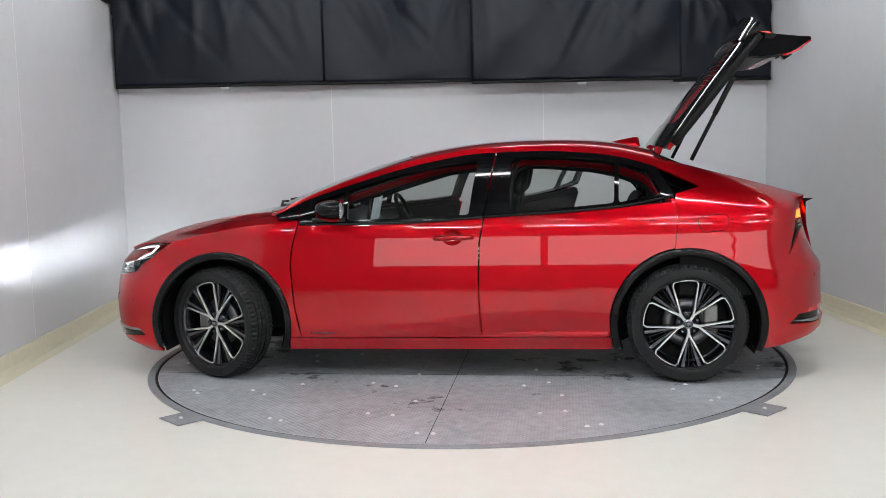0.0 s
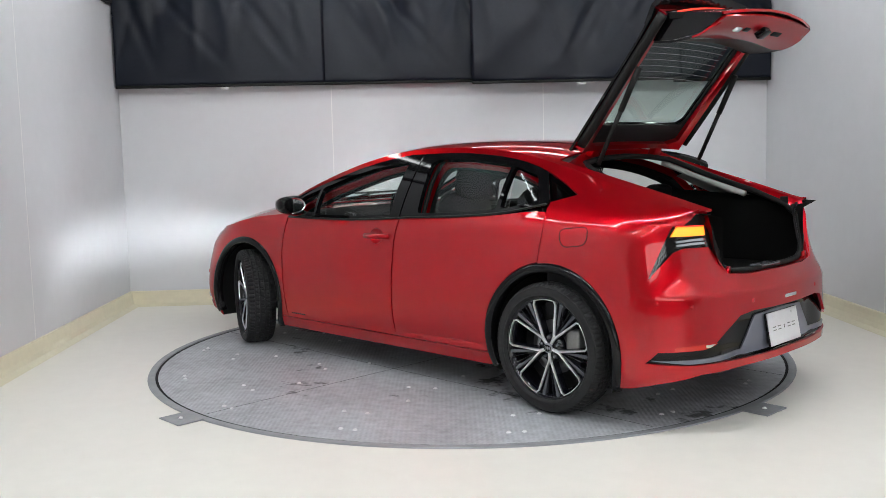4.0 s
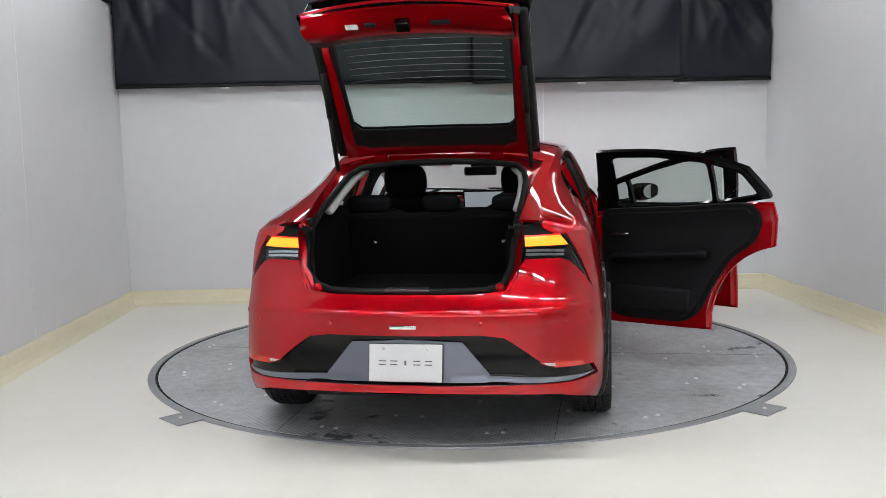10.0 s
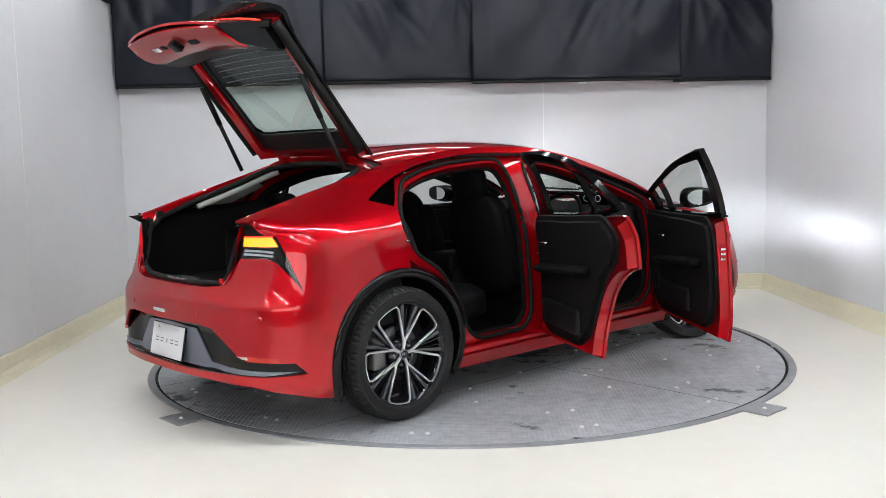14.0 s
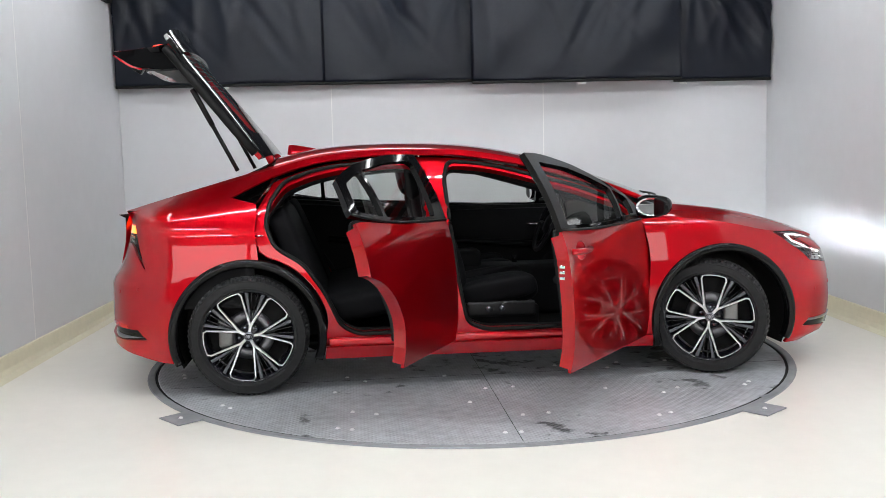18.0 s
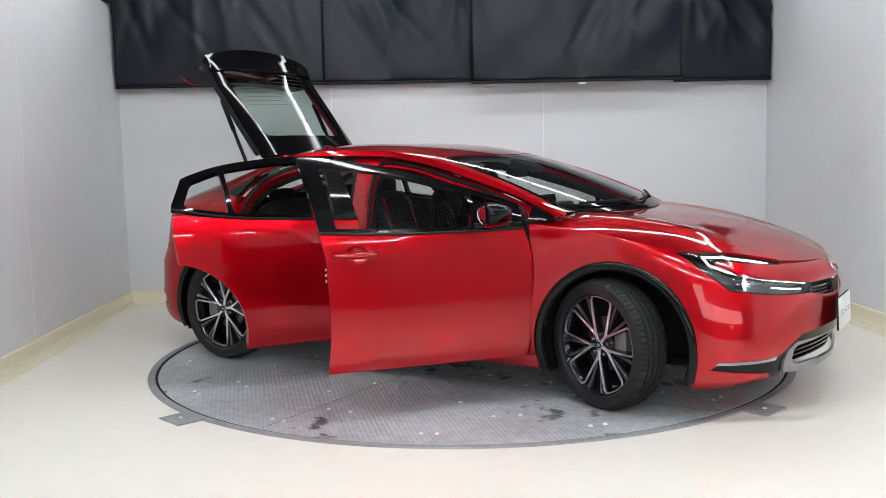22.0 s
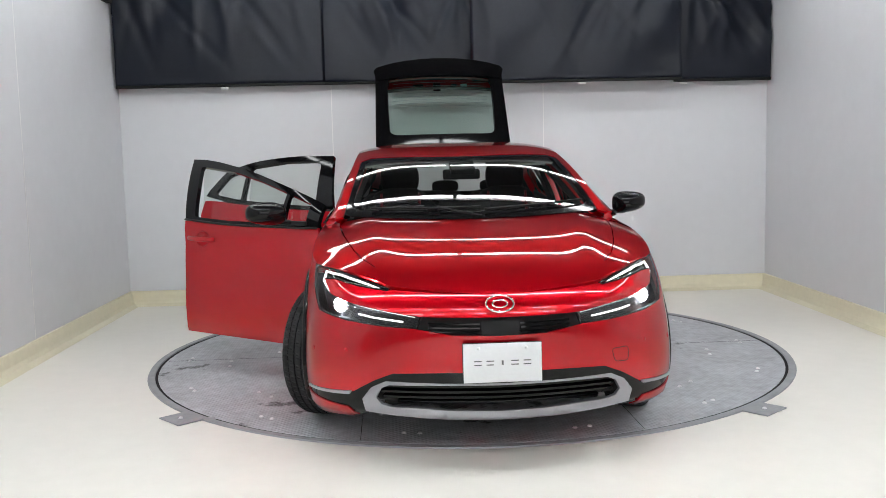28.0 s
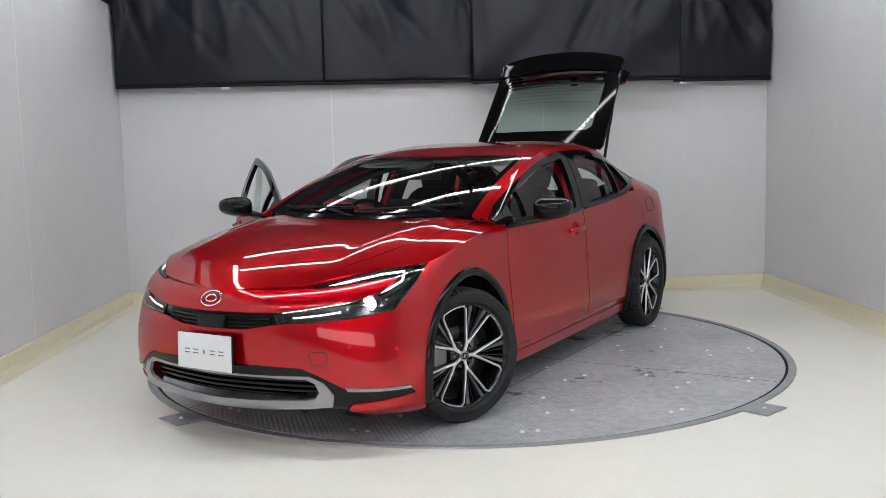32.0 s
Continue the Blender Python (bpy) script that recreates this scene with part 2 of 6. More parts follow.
room_ob("ceiling", bm, M_CEIL, "matt black ceiling with rows of tube lights")

# coved skirting, proud of the walls
def skirting(name, pts):
    bm = bmesh.new()
    prof = [(0.0, 0.132), (0.018, 0.132), (0.022, 0.126), (0.024, 0.09), (0.030, 0.05), (0.045, 0.02), (0.075, 0.004), (0.09, -0.003)]
    (x0, y0), (x1, y1), (nx, ny) = pts
    a = [bm.verts.new((x0 + nx * p, y0 + ny * p, z)) for p, z in prof]
    b = [bm.verts.new((x1 + nx * p, y1 + ny * p, z)) for p, z in prof]
    for i in range(len(prof) - 1):
        bm.faces.new((a[i], b[i], b[i + 1], a[i + 1]))
    return room_ob(name, bm, M_WALL_TRIM, "cream coved skirting at the foot of the wall", smooth=False)


skirting("baseboard", ((RU0, RV1), (RU1, RV1), (0, -1)))
skirting("baseboard", ((RU0, RV0), (RU0, RV1), (1, 0)))
skirting("baseboard", ((RU1, RV1), (RU1, RV0), (-1, 0)))


# thin cover joints between the wall panels
def wall_joint(parent, lo, hi):
    bm = bmesh.new()
    box_bm(bm, lo, hi)
    part("panel_joint", bm, M_FIXTURE, parent, smooth=False)


for u in (-1.05, 0.89):
    wall_joint(wall_north, (u - 0.004, RV1 - 0.0015, 0.13), (u + 0.004, RV1 + 0.01, RH))
for v in (-1.75, 0.2):
    wall_joint(wall_west, (RU0 - 0.01, v - 0.004, 0.13), (RU0 + 0.0015, v + 0.004, RH))
    wall_joint(wall_east, (RU1 - 0.0015, v - 0.004, 0.13), (RU1 + 0.01, v + 0.004, RH))


# black roller blinds along the top of the back wall
def ease01(t):
    t = min(max(t, 0.0), 1.0)
    return t * t * (3 - 2 * t)


def blind(u0, u1, z0, depth, seed):
    root = new("roller_blind")
    root.matrix_basis = ROOM
    tagged(root, "black wrinkled roller blind hanging high on the white wall", "blind", "black blinds along the back wall")
    bm = bmesh.new()
    rnd = random.Random(seed)
    nx, nz = 72, 34
    phases = [(rnd.uniform(3, 13), rnd.uniform(-3, 3), rnd.uniform(0, 6), rnd.uniform(0.004, 0.009)) for _ in range(9)]
    fans = [(rnd.uniform(u0, u1), rnd.uniform(-0.9, 0.9), rnd.uniform(-0.030, 0.030)) for _ in range(16)]
    grid = []
    for i in range(nx + 1):
        col = []
        for j in range(nz + 1):
            u = u0 + (u1 - u0) * i / nx
            z = z0 + (2.86 - z0) * j / nz
            w = sum(a * math.sin(k * (u - u0) + m * (z - z0) * 3 + p) for k, m, p, a in phases) * (0.35 + 0.9 * j / nz)
            # folds fanning out from where the cloth hangs
            for fu, fs, fa in fans:
                d = (u - fu) - fs * (2.86 - z)
                w += fa * math.exp(-(d / 0.045) ** 2) * ease01((z - z0) / (2.86 - z0))
            w *= min(1.0, (z - z0) / 0.06 + 0.15)
            w += 0.010 * math.sin(19 * u + 3 * math.sin(4 * z) + seed) * max(0, (z - 2.45) / 0.4)
            col.append(bm.verts.new((u, RV1 - depth + w, z)))
        grid.append(col)
    for i in range(nx):
        for j in range(nz):
            bm.faces.new((grid[i][j], grid[i + 1][j], grid[i + 1][j + 1], grid[i][j + 1]))
    bmesh.ops.solidify(bm, geom=bm.faces[:], thickness=0.002)
    part("cloth", bm, M_BLIND, root)
    bm = bmesh.new()
    box_bm(bm, (u0, RV1 - depth - 0.012, z0 - 0.022), (u1, RV1 - depth + 0.012, z0 + 0.003), 0.005)
    part("bottom_bar", bm, M_SEAL, root, "black weighted bottom bar")
    bm = bmesh.new()
    tube_bm(bm, [(u0, RV1 - depth + 0.01, 2.90), (u1, RV1 - depth + 0.01, 2.90)], 0.04, 16)
    part("roller", bm, M_SEAL, root, "black blind roller")
    for u in (u0 + 0.012, u1 - 0.012):
        bm = bmesh.new()
        box_bm(bm, (u - 0.008, RV1 - depth - 0.04, 2.84), (u + 0.008, RV1 - 0.002, 2.96), 0.003)
        part("bracket", bm, M_SEAL, root)
    if seed in (1, 3, 4):
        bm = bmesh.new()
        uc = u0 + (u1 - u0) * (0.52 if seed != 4 else 0.1)
        box_bm(bm, (uc - 0.035, RV1 - depth - 0.008, z0 - 0.044), (uc + 0.035, RV1 - depth - 0.003, z0 - 0.024), 0.002)
        part("pull_tab", bm, M_FIXTURE, root, "small clear pull tab")
    return root


blind(-2.93, -1.09, 1.985, 0.175, 1)
blind(-1.10, 0.235, 1.985, 0.150, 2)
blind(0.217, 2.087, 1.957, 0.30, 3)
blind(2.06, 2.955, 1.95, 0.145, 4)
bm = bmesh.new()
box_bm(bm, (RU0 + 0.002, RV1 - 0.10, 2.62), (RU0 + 0.03, RV1 - 0.003, RH), 0.004)
ob = room_ob("blind_rail", bm, M_SEAL, "black blind guide rail in the wall corner", kind="", category="rail")
# dark curtain track on the side wall, high up
for u, s, v0 in ((RU0, 1, -0.4), (RU1, -1, 1.9)):
    root = new("ceiling_track")
    root.matrix_basis = ROOM
    tagged(root, "dark curtain track fixed high on the white side wall", "track")
    bm = bmesh.new()
    box_bm(bm, (min(u, u + s * 0.05), v0, 2.70), (max(u, u + s * 0.05), RV1 - 0.2, 2.76), 0.006)
    part("rail", bm, M_SEAL, root)
    bm = bmesh.new()
    box_bm(bm, (min(u, u + s * 0.03), v0 + 0.1, 2.762), (max(u, u + s * 0.03), v0 + 0.14, 2.80), 0.004)
    part("clip", bm, M_SEAL, root)


# ---- tube lights on the ceiling ----
def tube_light(c, length, along_u, tube_mat, z=RH):
    root = new("tube_light")
    root.matrix_basis = ROOM @ pose(c[0], c[1], z - 0.002, 0, 0, 0 if along_u else 90)
    tagged(root, "slim white tube light on the ceiling, lit; workshop rows are added fill", "lamp", "tube lights over the turntable")
    bm = bmesh.new()
    box_bm(bm, (-length / 2, -0.03, -0.035), (length / 2, 0.03, 0.0), 0.006)
    part("housing", bm, M_FIXTURE, root)
    bm = bmesh.new()
    tube_bm(bm, [(-length / 2 + 0.01, 0, -0.062), (length / 2 - 0.01, 0, -0.062)], 0.026, 14)
    part("tube", bm, tube_mat, root)
    return root


for v, tube_mat in ((-2.1, M_TUBE_BRIGHT), (0.8, M_TUBE), (2.03, M_TUBE_DIM)):
    for k in range(4):
        tube_light((-1.83 + 1.22 * k, v), 1.19, True, tube_mat)
for u in (-2.5, 2.5):
    for k in range(3):
        tube_light((u, -1.7 + 1.22 * k), 1.19, False, M_TUBE_SIDE)
# unseen workshop rows, added as fill for the deck and the car's near side
for v in (-5.6, -8.6):
    for k in range(6):
        tube_light((-4.5 + 1.8 * k, v), 1.19, True, M_TUBE_BRIGHT, 4.2)
# ---- turntable ----
R_IN, R_OUT = 2.024, 2.08
table = new("turntable")
tagged(table, "round grey steel turntable set flush in the floor, stained", "turntable")
bm = bmesh.new()
lathe_bm(bm, [(0.0001, 0.0), (R_IN * 0.5, 0.0), (R_IN - 0.012, 0.0), (R_IN - 0.006, -0.003), (R_IN - 0.006, -0.03)], Matrix.Identity(4), 128)
deck = part("deck", bm, M_STEEL, table, "grey chequer-plate deck with oily stains", smooth=False)
ring = new("turntable_ring")
tagged(ring, "grey steel ring round the turntable pit", "ring")
bm = bmesh.new()
lathe_bm(bm, [(R_IN + 0.010, -0.03), (R_IN + 0.010, 0.002), (R_IN + 0.014, 0.004), (R_OUT - 0.004, 0.004), (R_OUT, -0.003)], Matrix.Identity(4), 128)
part("rim", bm, M_RIM_STEEL, ring, smooth=False)
bm = bmesh.new()
lathe_bm(bm, [(R_IN - 0.008, -0.0025), (R_IN + 0.012, -0.0025)], Matrix.Identity(4), 96)
part("gap", bm, M_GAP, ring, "black gap between deck and rim")
for a in (-134.2, -45.5, 45.5, 134.2):
    bm = bmesh.new()
    box_bm(bm, (R_OUT - 0.012, -0.10, -0.002), (R_OUT + 0.135, 0.10, 0.0055), 0.003)
    bmesh.ops.transform(bm, matrix=Matrix.Rotation(radians(a), 4, "Z"), verts=bm.verts[:])
    br = part("floor_bracket", bm, M_RIM_STEEL, ring, "grey steel floor plate", smooth=False)
    for dy in (0.0,):
        bm = bmesh.new()
        cyl_bm(bm, 0.012, 0.009, 0.008, Matrix.Rotation(radians(a), 4, "Z") @ pose(R_OUT + 0.065, dy, 0.009), 12)
        part("bolt", bm, M_BOLT, br)
# deck bolts, in pairs on rings, and the straight deck seams
rnd = random.Random(5)
bolt_bm = bmesh.new()
cyl_bm(bolt_bm, 0.0135, 0.008, 0.007, pose(0, 0, 0.0035), 10)
bolt_me = bpy.data.meshes.new("bolt")
bolt_bm.to_mesh(bolt_me)
bolt_bm.free()
bolt_me.materials.append(M_BOLT)
spots = [(r, a + o) for r, n, offs in ((1.86, 14, (0, 2.4)), (1.58, 11, (0, 5.0)), (1.30, 10, (0,)), (1.02, 7, (0, 9.0)), (0.72, 6, (0,))) for a in [360 * k / n for k in range(n)] for o in offs]
for r, a in spots:
    b = new("bolt", bolt_me)
    b.parent = table
    aa = radians(a + 11)
    b.location = (r * math.cos(aa), r * math.sin(aa), 0.0)
for y in (-0.68, 0.68):
    bm = bmesh.new()
    h = math.sqrt(R_IN ** 2 - y ** 2) - 0.02
    box_bm(bm, (-h, y - 0.0015, -0.001), (h, y + 0.0015, 0.0008))
    part("seam", bm, M_GAP, table, "dark seam between deck plates")
bm = bmesh.new()
box_bm(bm, (-0.0015, -R_IN + 0.02, -0.001), (0.0015, R_IN - 0.02, 0.0007))
part("seam", bm, M_GAP, table)
bm = bmesh.new()
box_bm(bm, (0.80, -1.87, 0.0), (0.86, -1.84, 0.003), 0.001)
bmesh.ops.transform(bm, matrix=Matrix.Rotation(radians(20), 4, "Z"), verts=bm.verts[:])
part("maker_plate", bm, M_SILVER, table, "small pale maker's plate")


def steel_nodes():
    """Chequer relief, worn tracks and dark oil drips on the deck."""
    nt = M_STEEL.node_tree
    b = nt.nodes["Principled BSDF"]
    old = b.inputs["Base Color"].links[0].from_socket
    tc = nt.nodes.new("ShaderNodeTexCoord")
    # dark drips
    n = nt.nodes.new("ShaderNodeTexNoise")
    n.inputs["Scale"].default_value = 6.5
    n.inputs["Detail"].default_value = 5
    n.inputs["Roughness"].default_value = 0.6
    nt.links.new(tc.outputs["Object"], n.inputs["Vector"])
    n2 = nt.nodes.new("ShaderNodeTexNoise")
    n2.inputs["Scale"].default_value = 1.1
    nt.links.new(tc.outputs["Object"], n2.inputs["Vector"])
    add = nt.nodes.new("ShaderNodeMath")
    add.operation = "ADD"
    nt.links.new(n.outputs["Fac"], add.inputs[0])
    nt.links.new(n2.outputs["Fac"], add.inputs[1])
    ramp = nt.nodes.new("ShaderNodeMapRange")
    ramp.inputs["From Min"].default_value, ramp.inputs["From Max"].default_value = 1.14, 1.22
    nt.links.new(add.outputs[0], ramp.inputs["Value"])
    mx = nt.nodes.new("ShaderNodeMix")
    mx.data_type = "RGBA"
    nt.links.new(ramp.outputs[0], mx.inputs[0])
    nt.links.new(old, mx.inputs[6])
    mx.inputs[7].default_value = (0.055, 0.058, 0.062, 1)
    nt.links.new(mx.outputs[2], b.inputs["Base Color"])
    # chequer plate relief: crossed waves
    heights = []
    for ang in (45, -45):
        mp = nt.nodes.new("ShaderNodeMapping")
        mp.inputs["Rotation"].default_value = (0, 0, radians(ang))
        nt.links.new(tc.outputs["Object"], mp.inputs["Vector"])
        w = nt.nodes.new("ShaderNodeTexWave")
        w.inputs["Scale"].default_value = 13
        nt.links.new(mp.outputs[0], w.inputs["Vector"])
        heights.append(w)
    mul = nt.nodes.new("ShaderNodeMath")
    mul.operation = "MULTIPLY"
    nt.links.new(heights[0].outputs["Fac"], mul.inputs[0])
    nt.links.new(heights[1].outputs["Fac"], mul.inputs[1])
    bp = nt.nodes.new("ShaderNodeBump")
    bp.inputs["Strength"].default_value = 0.55
    bp.inputs["Distance"].default_value = 0.004
    nt.links.new(mul.outputs[0], bp.inputs["Height"])
    nt.links.new(bp.outputs["Normal"], b.inputs["Normal"])


steel_nodes()
# ---- car surfaces; x forward, y left, z up, origin on the ground between the axles ----
from mathutils.geometry import delaunay_2d_cdt


def curve(*pts):
    """A smooth monotone line through (x, value) pairs."""
    xs = np.array([p[0] for p in sorted(pts)], float)
    vs = np.array([p[1] for p in sorted(pts)], float)
    h = np.diff(xs)
    d = np.diff(vs) / h
    m = np.zeros_like(vs)
    m[0], m[-1] = d[0], d[-1]
    for i in range(1, len(vs) - 1):
        if d[i - 1] * d[i] > 0:
            w1, w2 = 2 * h[i] + h[i - 1], h[i] + 2 * h[i - 1]
            m[i] = (w1 + w2) / (w1 / d[i - 1] + w2 / d[i])

    def f(x):
        x = min(max(float(x), xs[0]), xs[-1])
        i = min(int(np.searchsorted(xs, x, side="right")) - 1, len(h) - 1)
        i = max(i, 0)
        t = (x - xs[i]) / h[i]
        return float(vs[i] * (1 + 2 * t) * (1 - t) ** 2 + h[i] * m[i] * t * (1 - t) ** 2 + vs[i + 1] * t * t * (3 - 2 * t) + h[i] * m[i + 1] * t * t * (t - 1))

    return f


def fair(f, a, b, sigma):
    """The line f between a and b with its small kinks faired away, so that reflections run smoothly."""
    step = 0.02
    n = int(round((b - a) / step)) + 1
    off = np.linspace(-2.5, 2.5, 21)
    wts = np.exp(-0.5 * off * off)
    wts /= wts.sum()

    def raw(x):
        if x < a:
            return 2 * f(a) - f(2 * a - x)
        if x > b:
            return 2 * f(b) - f(2 * b - x)
        return f(x)

    tab = [sum(w * raw(a + (b - a) * i / (n - 1) + o * sigma) for o, w in zip(off, wts)) for i in range(-1, n + 1)]

    def g(x):
        u = (min(max(float(x), a), b) - a) / (b - a) * (n - 1)
        i = min(int(u), n - 2)
        t = u - i
        p0, p1, p2, p3 = tab[i:i + 4]
        return p1 + 0.5 * t * (p2 - p0 + t * (2 * p0 - 5 * p1 + 4 * p2 - p3 + t * (3 * (p1 - p2) + p3 - p0)))

    return g


def ease(a, b, x):
    t = min(max((x - a) / (b - a), 0.0), 1.0)
    return t * t * (3 - 2 * t)


X0 = 1.2
w_max = curve((-2.3, 0.870), (-1.6, 0.884), (-1.2, 0.885), (-0.7, 0.878), (0.0, 0.876), (0.7, 0.876), (1.2, 0.884), (1.6, 0.888), (2.3, 0.88))
w_max = fair(w_max, -2.3, 2.3, 0.12)
w_drop = curve((0.12, 0.050), (0.18, 0.030), (0.25, 0.016), (0.30, 0.011), (0.385, 0.008), (0.48, 0.0092), (0.56, 0.0122), (0.65, 0.0176), (0.74, 0.0251), (0.80, 0.0314), (0.86, 0.0387), (0.90, 0.046), (0.95, 0.060), (1.0, 0.084), (1.06, 0.117), (1.15, 0.17))
w_drop = fair(w_drop, 0.12, 1.15, 0.02)
nose_x = curve((0.14, 2.10), (0.18, 2.18), (0.21, 2.26), (0.26, 2.285), (0.40, 2.308), (0.50, 2.316), (0.57, 2.318), (0.64, 2.308), (0.69, 2.290), (0.73, 2.252), (0.80, 2.13), (0.87, 1.93), (0.93, 1.67), (1.0, 1.3))
nose_p = curve((0.15, 6.9), (0.35, 6.9), (0.50, 6.2), (0.66, 5.2), (0.80, 5.0), (1.0, 5.0))
tail_x = curve((0.10, 2.00), (0.15, 2.09), (0.22, 2.22), (0.27, 2.255), (0.36, 2.258), (0.48, 2.25), (0.60, 2.246), (0.635, 2.245), (0.655, 2.234), (0.70, 2.200), (0.78, 2.160), (0.88, 2.125), (0.98, 2.105), (1.1, 2.10))
tail_p = curve((0.15, 6.5), (0.45, 7.4), (0.63, 7.4), (0.8, 8.5), (1.0, 11.0))


def flare(x, z):
    """The lower doors twist: a crease rises towards the rear wheels, and the body tucks in below it."""
    d = 0.27 + 0.27 * ease(0.75, -0.95, x) - z
    if d <= 0:
        return 0.0
    return -0.10 * d * d / (d + 0.05) * ease(1.15, 0.95, x) * ease(-1.18, -0.98, x)


def side_y(x, z):
    """Half-width of the lower body at length x and height z."""
    w = w_max(x) - w_drop(z) + flare(x, z)
    if x > X0:
        u = min((x - X0) / (nose_x(z) - X0), 1.0)
        return w * (1 - u ** nose_p(z)) ** (1 / 1.5)
    if x < -X0:
        u = min((-x - X0) / (tail_x(z) - X0), 1.0)
        return w * (1 - u ** tail_p(z)) ** 0.5
    return w


def shell(s, z):
    """Lower body by its run s round the plan (s = x between the axles) and height z."""
    if s > X0:
        a = min((s - X0), math.pi / 2)
        x = X0 + (nose_x(z) - X0) * max(math.sin(a), 0.0) ** (2 / nose_p(z))
        return Vector((x, (w_max(x) - w_drop(z)) * max(math.cos(a), 0.0) ** (2 / 1.5), z))
    if s < -X0:
        a = min((-s - X0), math.pi / 2)
        x = -X0 - (tail_x(z) - X0) * max(math.sin(a), 0.0) ** (2 / tail_p(z))
        return Vector((x, (w_max(x) - w_drop(z)) * max(math.cos(a), 0.0), z))
    return Vector((s, w_max(s) - w_drop(z) + flare(s, z), z))


def sx(x, z):
    """Shell coordinates of the side point at length x, height z."""
    if x > X0:
        u = min((x - X0) / (nose_x(z) - X0), 1.0)
        return (X0 + math.asin(u ** (nose_p(z) / 2)), z)
    if x < -X0:
        u = min((-x - X0) / (tail_x(z) - X0), 1.0)
        return (-X0 - math.asin(u ** (tail_p(z) / 2)), z)
    return (x, z)


def sf(y, z):
    """Shell coordinates of the nose point at half-width y, height z."""
    w = w_max(2.2) - w_drop(z)
    return (X0 + math.acos(min((max(y, 0) / w), 1.0) ** 0.75), z)


def sr(y, z):
    """Shell coordinates of the tail point at half-width y, height z."""
    w = w_max(-2.2) - w_drop(z)
    return (-X0 - math.acos(min(max(y, 0) / w, 1.0)), z)


hood_c = curve((0.8, 1.02), (1.0, 1.005), (1.25, 0.988), (1.45, 0.965), (1.66, 0.932), (1.87, 0.884), (2.0, 0.846), (2.1, 0.808), (2.18, 0.770), (2.24, 0.736), (2.29, 0.69), (2.33, 0.58))
hood_fair = fair(hood_c, 0.8, 2.2, 0.075)


def hood_z(x, y):
    y = abs(y)
    k = 0.27 * ease(1.1, 1.9, x)
    xc = min(x + k * y * y, 2.33)
    blend = ease(1.92, 2.1, xc)
    z = hood_fair(xc) * (1 - blend) + hood_c(xc) * blend
    z -= 0.06 * max(0.0, (y - 0.46) / 0.36) ** 2 * (1 - 0.5 * ease(1.6, 2.0, x))
    z += 0.007 * math.exp(-((y - 0.56 + 0.10 * (x - 1.2)) / 0.075) ** 2) * ease(2.1, 1.7, x)
    return z


def top_z(s):
    """Height at which the lower body meets the bonnet and wing tops."""
    lo, hi = 0.45, 1.08
    for _ in range(40):
        mid = (lo + hi) / 2
        p = shell(s, mid)
        if mid < hood_z(p.x, p.y):
            lo = mid
        else:
            hi = mid
    return lo


roof_c = curve((1.5, 0.888), (1.25, 1.0), (1.05, 1.083), (0.851, 1.160), (0.455, 1.290), (0.25, 1.337), (0.069, 1.370), (-0.31, 1.405), (-0.5, 1.409), (-0.68, 1.407), (-0.87, 1.398), (-1.05, 1.375), (-1.23, 1.335), (-1.5, 1.262), (-1.8, 1.168), (-2.1, 1.065))
rail_z = curve((1.25, 0.906), (1.08, 0.992), (0.9, 1.078), (0.55, 1.204), (0.13, 1.316), (-0.2, 1.362), (-0.55, 1.369), (-0.85, 1.350), (-1.05, 1.318), (-1.25, 1.262), (-1.5, 1.190), (-1.8, 1.108), (-2.1, 1.025), (-2.2, 1.0))
rail_y = curve((1.25, 0.77), (1.08, 0.752), (0.9, 0.725), (0.55, 0.690), (0.13, 0.652), (-0.2, 0.635), (-0.55, 0.622), (-0.85, 0.610), (-1.05, 0.602), (-1.25, 0.592), (-1.5, 0.580), (-1.8, 0.580), (-2.1, 0.585), (-2.2, 0.58))
roof_n = curve((1.2, 2.3), (0.6, 2.4), (0.2, 3.4), (-0.1, 4.6), (-0.8, 4.8), (-1.2, 3.6), (-2.0, 3.0))
belt_z = curve((1.3, 0.965), (1.06, 0.962), (0.87, 0.928), (0.32, 0.930), (-0.02, 0.944), (-0.22, 0.957), (-0.675, 0.980), (-1.0, 1.002), (-1.28, 1.03), (-1.46, 1.02), (-1.8, 0.985), (-2.2, 0.965))

roof_c = fair(roof_c, -2.1, 1.5, 0.10)
rail_z = fair(rail_z, -2.2, 1.25, 0.09)
rail_y = fair(rail_y, -2.2, 1.25, 0.10)
roof_n = fair(roof_n, -2.0, 1.2, 0.15)
belt_z = fair(belt_z, -2.2, 1.3, 0.06)


def roof_z(x, y):
    c, r = roof_c(x), rail_z(x)
    return c - (c - r) * min(abs(y) / rail_y(x), 1.05) ** roof_n(x)


def roof_p(x, y):
    return Vector((x, y, roof_z(x, y)))


